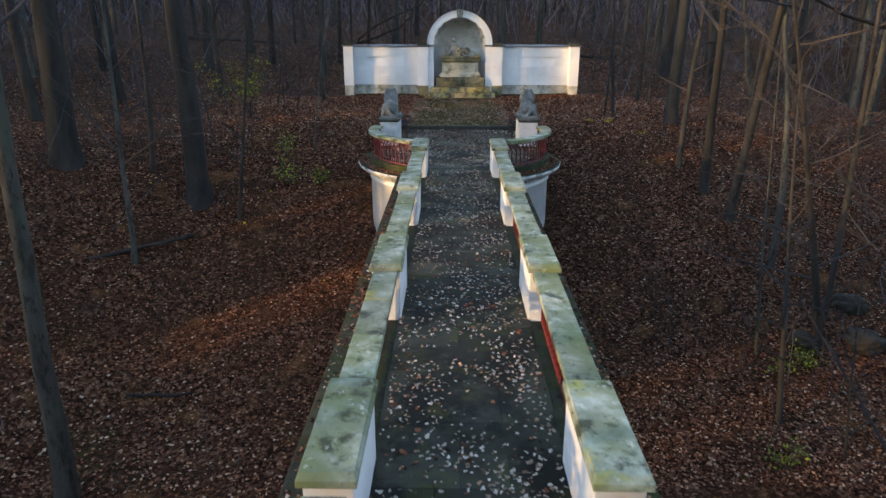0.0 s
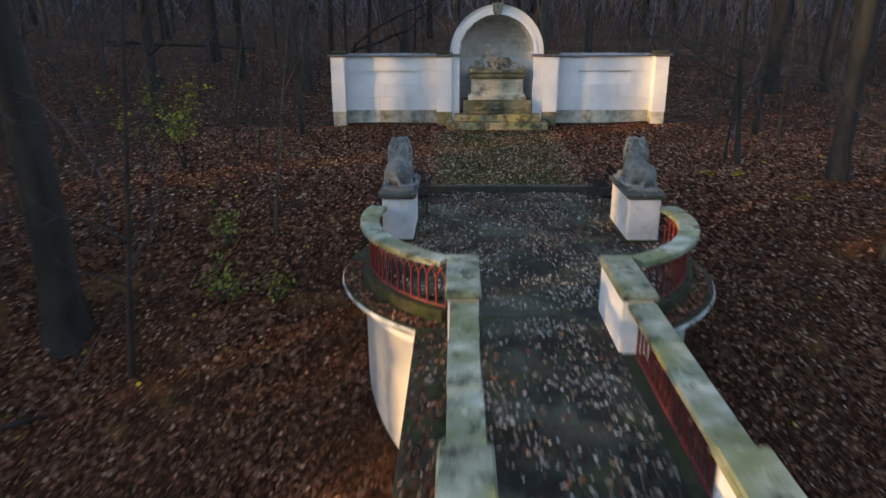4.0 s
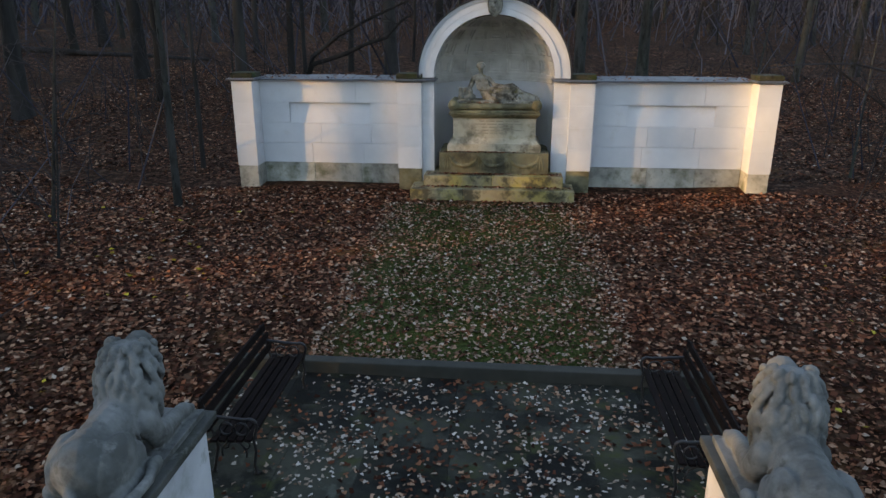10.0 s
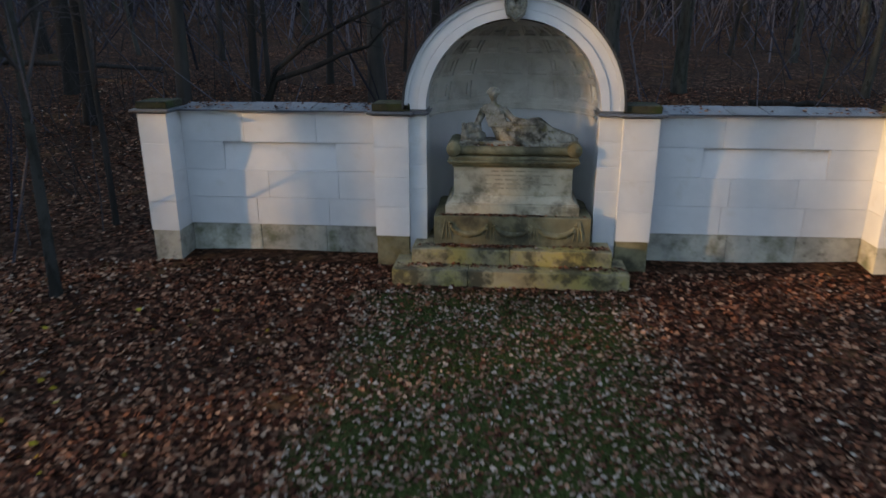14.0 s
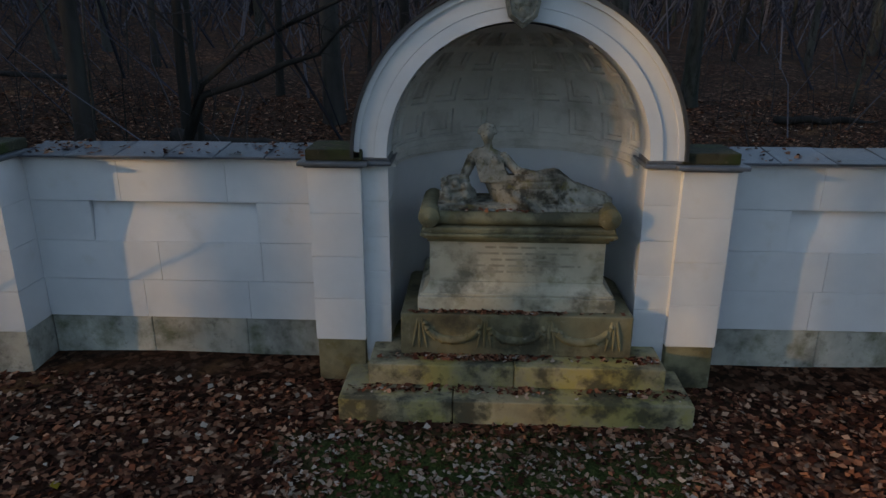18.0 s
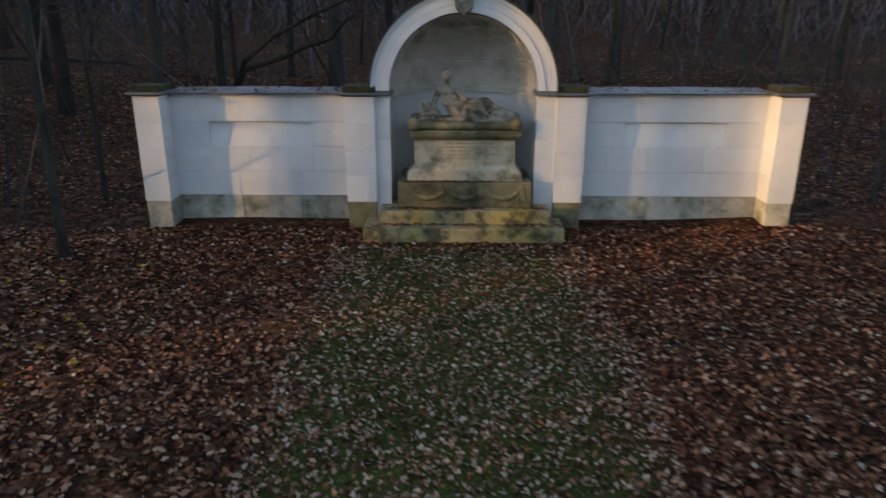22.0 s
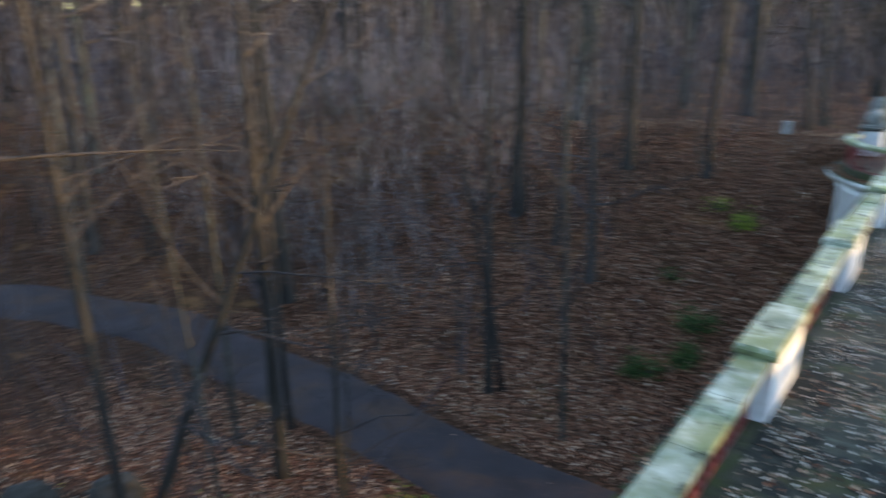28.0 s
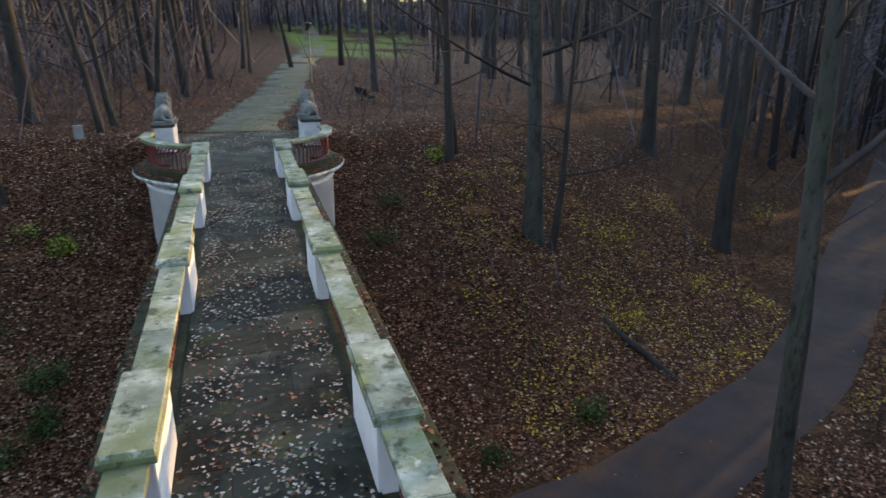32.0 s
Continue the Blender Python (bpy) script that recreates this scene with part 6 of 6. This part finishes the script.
YG, DG = "low shrub with sparse yellow-green leaves", "low dark green shrub on the slope"
TG, SY, SEED = "tall thin shrub with yellow-green leaves among the trees", "thin shrub with a few yellow leaves", "few bright yellow leaves of a seedling"
for row in ((-9.4, 31.6, 1.1, 3.2, 560, M_GREEN, TG), (-6.6, 25.6, 1.2, 1.1, 150, M_GREEN, YG), (-6.9, 27.4, 1.0, 1.0, 130, M_GREEN, YG), (-5.3, 25.7, 0.8, 0.8, 90, M_GREEN, YG),
            (5.95, -1.45, 1.3, 0.6, 420, M_GREEN, "low spreading shrub with bright green leaves"), (6.9, -2.1, 0.9, 0.7, 150, M_GREEN, YG), (7.2, 1.6, 0.9, 0.5, 120, M_DKGREEN, DG),
            (6.3, 6.0, 1.3, 0.6, 700, M_DKGREEN, DG), (5.6, 3.5, 1.3, 0.7, 650, M_DKGREEN, DG), (5.6, 5.0, 1.2, 0.6, 600, M_DKGREEN, DG), (4.3, 9.8, 1.1, 0.6, 260, M_DKGREEN, DG),
            (-5.35, -2.6, 1.1, 0.6, 240, M_DKGREEN, DG), (-4.6, -0.5, 1.0, 0.7, 260, M_DKGREEN, DG), (-8.0, -5.4, 0.9, 0.6, 240, M_GREEN, YG), (-8.8, 7.4, 1.3, 0.6, 480, M_DKGREEN, DG), (-5.6, 8.4, 1.0, 0.5, 260, M_DKGREEN, DG),
            (-14.4, -1.4, 1.4, 1.2, 170, M_YELLOW, SY), (-16.8, 1.2, 1.4, 1.2, 150, M_YELLOW, SY), (-12.4, 3.4, 1.3, 1.0, 130, M_YELLOW, SY), (-25.6, -5.2, 1.8, 1.4, 200, M_YELLOW, SY),
            (6.6, 31.2, 0.3, 0.14, 20, M_YELLOW, SEED), (5.7, 31.1, 0.3, 0.12, 16, M_YELLOW, SEED), (7.6, 29.4, 0.35, 0.12, 20, M_YELLOW, SEED), (9.2, 18.2, 0.6, 0.7, 90, M_GREEN, YG), (10.2, 18.6, 0.8, 0.6, 150, M_GREEN, YG), (8.0, 14.9, 0.9, 0.8, 110, M_GREEN, YG)):
    shrub(*row)


# ---- paving slabs
def slab(name, parent, x0, x1, y0, y1, top, r, mat=M_SLAB, z0=-0.14):
    zj = r.uniform(-0.003, 0.003)
    part(name, boxes(((x0 + 0.0015, y0 + 0.0015, z0), (x1 - 0.0015, y1 - 0.0015, top + zj), 0.004)), mat, parent)


pav = random.Random(17)
y = -0.5
while y < 21.5:
    d = pav.uniform(0.52, 0.78)
    cuts = sorted(pav.sample([-0.35, -0.1, 0.15, 0.4], pav.choice([1, 1, 2])))
    xs = [AXIS - 1.02] + [AXIS + c for c in cuts] + [AXIS + 1.02]
    for a, b in zip(xs[:-1], xs[1:]):
        slab("paving_slab", deck, a, b, y, min(y + d, 21.62), -0.14, pav, z0=-0.22)
    y += d
for fl, sg in ((near_floor, 1), (far_floor, -1)):
    y = -2.98
    while y < 5.25:
        d = min(pav.uniform(0.7, 1.0), 5.29 - y)
        w = 3.04 if y >= 0 else max(1.03, math.sqrt(max(0.04, 3.08 ** 2 - min(abs(y), 3.07) ** 2)))
        x = -w
        while x < w - 0.05:
            e = min(pav.uniform(0.7, 1.25), w - x)
            if w - x - e < 0.3:
                e = w - x
            slab("paving_slab", fl, x, x + e, y, y + d, -0.128, pav, z0=-0.225)
            x += e
        y += d


# ---- fallen leaves, grass
def scatter(name, xyz, sizes, material, label, seed, tilt=0.35, category="leaves", lobed=False):
    """Small bent leaves lying at the given places."""
    rnd = np.random.default_rng(seed)
    n = len(xyz)
    a = rnd.uniform(0, 6.283, n)
    up = np.stack([rnd.normal(0, tilt, n), rnd.normal(0, tilt, n), np.ones(n)], -1)
    up /= np.linalg.norm(up, axis=1)[:, None]
    u = np.stack([np.cos(a), np.sin(a), np.zeros(n)], -1)
    u -= up * (u * up).sum(1)[:, None]
    u /= np.linalg.norm(u, axis=1)[:, None]
    v = np.cross(up, u)
    s = sizes[:, None]
    c = xyz + up * 0.004
    asp = rnd.uniform(0.45, 0.8, (n, 1))
    if lobed:
        pts = []
        for k in range(7):
            b = 6.283 * k / 7
            r = rnd.uniform(0.85, 1.25, (n, 1)) if k % 2 == 0 else rnd.uniform(0.45, 0.8, (n, 1))
            pts.append(c + u * s * r * math.cos(b) + v * s * r * math.sin(b) * (0.4 + asp * 0.6) + up * s * rnd.uniform(-0.1, 0.35, (n, 1)))
        q = np.stack(pts, 1).reshape(-1, 3)
        q[:, 2] = np.maximum(q[:, 2], np.repeat(xyz[:, 2], 7) + 0.002)
        return tagged(new(name, raw(name, q, np.arange(7 * n).reshape(-1, 7), material)), label, category, "", "stuff")
    q = np.stack([c - u * s, c + v * s * asp + up * s * rnd.uniform(-0.1, 0.35, (n, 1)), c + u * s * rnd.uniform(0.7, 1.1, (n, 1)), c - v * s * asp + up * s * rnd.uniform(-0.1, 0.35, (n, 1))], 1).reshape(-1, 3)
    q[:, 2] = np.maximum(q[:, 2], np.repeat(xyz[:, 2], 4) + 0.002)
    return tagged(new(name, raw(name, q, np.arange(4 * n).reshape(-1, 4), material)), label, category, "", "stuff")


rnd = np.random.default_rng(31)


def on_land(n, x0, x1, y0, y1, lift=0.0, thin=True):
    x, y = rnd.uniform(x0, x1, n), rnd.uniform(y0, y1, n)
    k = ~((np.abs(x - AXIS) < 3.15) & (y > 21.4) & (y < 30.1)) & ~((np.abs(x - AXIS) < 1.95) & (y > -1) & (y < 22)) & ~((np.abs(x - AXIS) < 3.15) & (y > -7.9) & (y < 0.8))
    k &= ~(((x - AXIS) ** 2 + (y - NEAR_Y) ** 2 < 3.7 ** 2) | ((x - AXIS) ** 2 + (y - FAR_Y) ** 2 < 3.7 ** 2))
    k &= ~((x > -6.15) & (x < 6.4) & (y > 37.8) & (y < 38.8)) & ~((x > -1.8) & (x < 1.9) & (y > 37.05) & (y < 39.6))
    low = np.abs(y - np.interp(x, [p[0] for p in LOWER], [p[1] for p in LOWER]))
    k &= (low > 1.7) | (rnd.random(n) < 0.05)
    if thin:
        k &= ~((np.abs(x + 0.12) < 1.95 + 0.25 * np.sin(y * 3.1)) & (y > 30) & (y < 36.7) & (rnd.random(n) < 0.86))
    up = np.interp(-y, [6, 11, 17, 23, 36, 55, 73, 105], [-0.1, -0.4, -1.4, -2.6, -4.4, -7.5, -10.3, -14])
    k &= ~((y < -6) & (np.abs(x - up) < 1.5) & (rnd.random(n) < 0.75))
    x, y = x[k], y[k]
    return np.stack([x, y, land(x, y) + 0.006 + lift + np.where((y < -6) & (np.abs(x - up[k]) < 1.6), 0.06, 0)], -1)


near_xyz = np.concatenate([on_land(72000, -12, 13, 28, 37.9), on_land(42000, -13, 14, 18, 28), on_land(64000, -20, 20, -8, 18), on_land(52000, 3, 18, -9, 18), on_land(26000, -24, -13, 18, 46), on_land(22000, 13, 24, 18, 46), on_land(30000, -14, 14, 38.7, 52), on_land(26000, -16, 14, -34, -6)])
scatter("leaf_litter", near_xyz, rnd.uniform(0.03, 0.065, len(near_xyz)), M_LEAVES, "thick litter of brown fallen leaves", 41, 0.45)
pale = np.concatenate([on_land(5200, -13, 14, 28, 37.9, 0.01), on_land(5000, -18, 4, -10, 28, 0.01), on_land(8000, 3, 18, -10, 18, 0.01), on_land(2500, 4, 16, 18, 28, 0.01), on_land(2500, -14, 12, -34, -8, 0.01), on_land(1500, -14, 14, 38.7, 52, 0.01)])
scatter("pale_litter", pale, rnd.uniform(0.03, 0.062, len(pale)), M_PALE, "pale curled fallen leaves", 42, 0.5)


slope = np.concatenate([on_land(9000, 2, 20, -10, 18, 0.014), on_land(7000, -20, -2, -10, 18, 0.014)])
scatter("slope_leaves", slope, rnd.uniform(0.035, 0.078, len(slope)), M_RUSSET, "large russet fallen leaves on the banks", 48, 0.5)
lawn_xyz = on_land(5200, -2.3, 2.2, 30.1, 36.8, 0.008, False)
scatter("lawn_leaves", lawn_xyz, rnd.uniform(0.020, 0.046, len(lawn_xyz)), M_PALE, "small pale fallen leaves on the lawn", 46, 0.4, lobed=True)
lawn_xyz = on_land(5000, -2.3, 2.2, 30.1, 36.8, 0.004, False)
scatter("brown_lawn_leaves", lawn_xyz, rnd.uniform(0.018, 0.045, len(lawn_xyz)), M_LEAVES, "small brown fallen leaves on the lawn", 47, 0.4)


def on_flat(n, x0, x1, y0, y1, z, clump=1.2):
    x, y = rnd.uniform(x0, x1, n), rnd.uniform(y0, y1, n)
    w = np.sin(x * 2.3 * clump + 1.7 * np.sin(y * 1.1)) * np.sin(y * 1.9 * clump + 0.8 * np.sin(x * 2.1))
    k = rnd.random(n) < np.clip(0.45 + 0.55 * w, 0.06, 1)
    return np.stack([x[k], y[k], np.full(k.sum(), z)], -1)


flat = [on_flat(8500, AXIS - 0.98, AXIS + 0.98, -0.4, 21.6, -0.136), on_flat(6400, -2.95, 2.85, 24.6, 29.85, -0.122), on_flat(2600, -2.9, 2.8, -7.6, -2.4, -0.122)]
circ = on_flat(4200, -2.8, 2.7, 21.9, 24.6, -0.122)
circ = circ[(circ[:, 0] - AXIS) ** 2 + (circ[:, 1] - NEAR_Y) ** 2 < 2.75 ** 2]
for s in (-1, 1):
    for y0, y1 in BAYS:
        flat.append(on_flat(120, AXIS + s * 1.62 - 0.26, AXIS + s * 1.62 + 0.26, y0 - 1.2, y1 + 0.6, -0.317))
flat += [circ, on_flat(160, -1.75, 1.85, 37.14, 37.36, 0.745), on_flat(200, -1.48, 1.6, 37.46, 37.61, 0.995), on_flat(60, -1.1, 1.25, 37.64, 37.71, 1.48), on_flat(20, -0.9, 1.0, 37.78, 37.95, 2.58)]
flat = np.concatenate(flat)
scatter("path_leaves", flat, rnd.uniform(0.017, 0.036, len(flat)), M_WHITE, "scattered pale fallen leaves on the paving", 43, 0.3, lobed=True)
brown = np.concatenate([on_flat(1500, AXIS - 0.98, AXIS + 0.98, -0.4, 21.6, -0.136, 0.8), on_flat(4000, -2.95, 2.85, 24.6, 29.85, -0.122, 0.8), on_flat(700, -1.75, 1.85, 37.2, 37.37, 0.745), on_flat(800, -1.48, 1.6, 37.48, 37.62, 0.995), on_flat(420, -1.1, 1.25, 37.64, 37.72, 1.48), on_flat(90, -0.85, 1.0, 37.8, 37.97, 2.58)])
for s in (-1, 1):
    brown = np.concatenate([brown, on_flat(3600, AXIS + s * 1.64 - 0.27, AXIS + s * 1.64 + 0.27, 0.0, 21.4, -0.317, 0.5)])
for x0, x1 in ((-5.6, -2.2), (2.3, 5.8)):
    b = on_flat(330, x0, x1, BACK - 0.1, BACK + 0.45, 0, 0.7)
    b[:, 2] = 3.06 + (b[:, 1] - BACK) * 0.105 + 0.022
    brown = np.concatenate([brown, b])
ang = rnd.uniform(0, 6.283, 3600)
rad = rnd.uniform(3.18, 3.47, 3600)
for cy in (NEAR_Y, FAR_Y):
    brown = np.concatenate([brown, np.stack([AXIS + rad * np.cos(ang), cy + rad * np.sin(ang), np.full(3600, -0.352)], -1)])
brown = brown[~((np.abs(brown[:, 1] - 11) > 11.3) & (np.abs(brown[:, 2] + 0.352) < 0.01) & (((brown[:, 1] > NEAR_Y + 0.3)) | ((brown[:, 1] < FAR_Y - 0.3))))]
scatter("brown_path_leaves", brown, rnd.uniform(0.02, 0.048, len(brown)), M_LEAVES, "scattered brown fallen leaves on stone", 44, 0.35, lobed=True)
few = np.concatenate([on_land(260, -12, -3, 20, 36, 0.02), on_land(7500, -20, -6.8, -6, 10, 0.02), on_land(120, 4, 14, 20, 34, 0.02)])
few = few[rnd.random(len(few)) < np.clip(0.5 + 0.9 * np.sin(few[:, 0] * 0.9 + 1.3 * np.sin(few[:, 1] * 0.6)) * np.sin(few[:, 1] * 0.8), 0.08, 1)]
scatter("yellow_leaves", few, rnd.uniform(0.03, 0.075, len(few)), M_YELLOW, "a few bright yellow fallen leaves", 45, 0.5)

ng = 26000
x, y = rnd.uniform(-2.2, 2.0, ng), rnd.uniform(30.05, 36.9, ng)
k = rnd.random(ng) < np.clip(1.25 - np.abs(x + 0.12) / 2.0, 0, 1) * np.clip(0.5 + 0.6 * np.sin(x * 2.1 + y) * np.sin(y * 1.3), 0.15, 1)
x, y = x[k], y[k]
n = len(x)
b = np.stack([x, y, land(x, y)], -1)
a = rnd.uniform(0, 6.283, n)
u = np.stack([np.cos(a), np.sin(a), 0 * a], -1) * 0.004
t = np.stack([rnd.normal(0, 0.03, n), rnd.normal(0, 0.03, n), rnd.uniform(0.03, 0.075, n)], -1)
q = np.stack([b - u, b + u, b + t + u * 0.3, b + t - u * 0.3], 1).reshape(-1, 3)
tagged(new("lawn_grass", raw("lawn_grass", q, np.arange(4 * n).reshape(-1, 4), M_GRASS)), "thin mossy grass before the monument", "grass", "", "stuff")
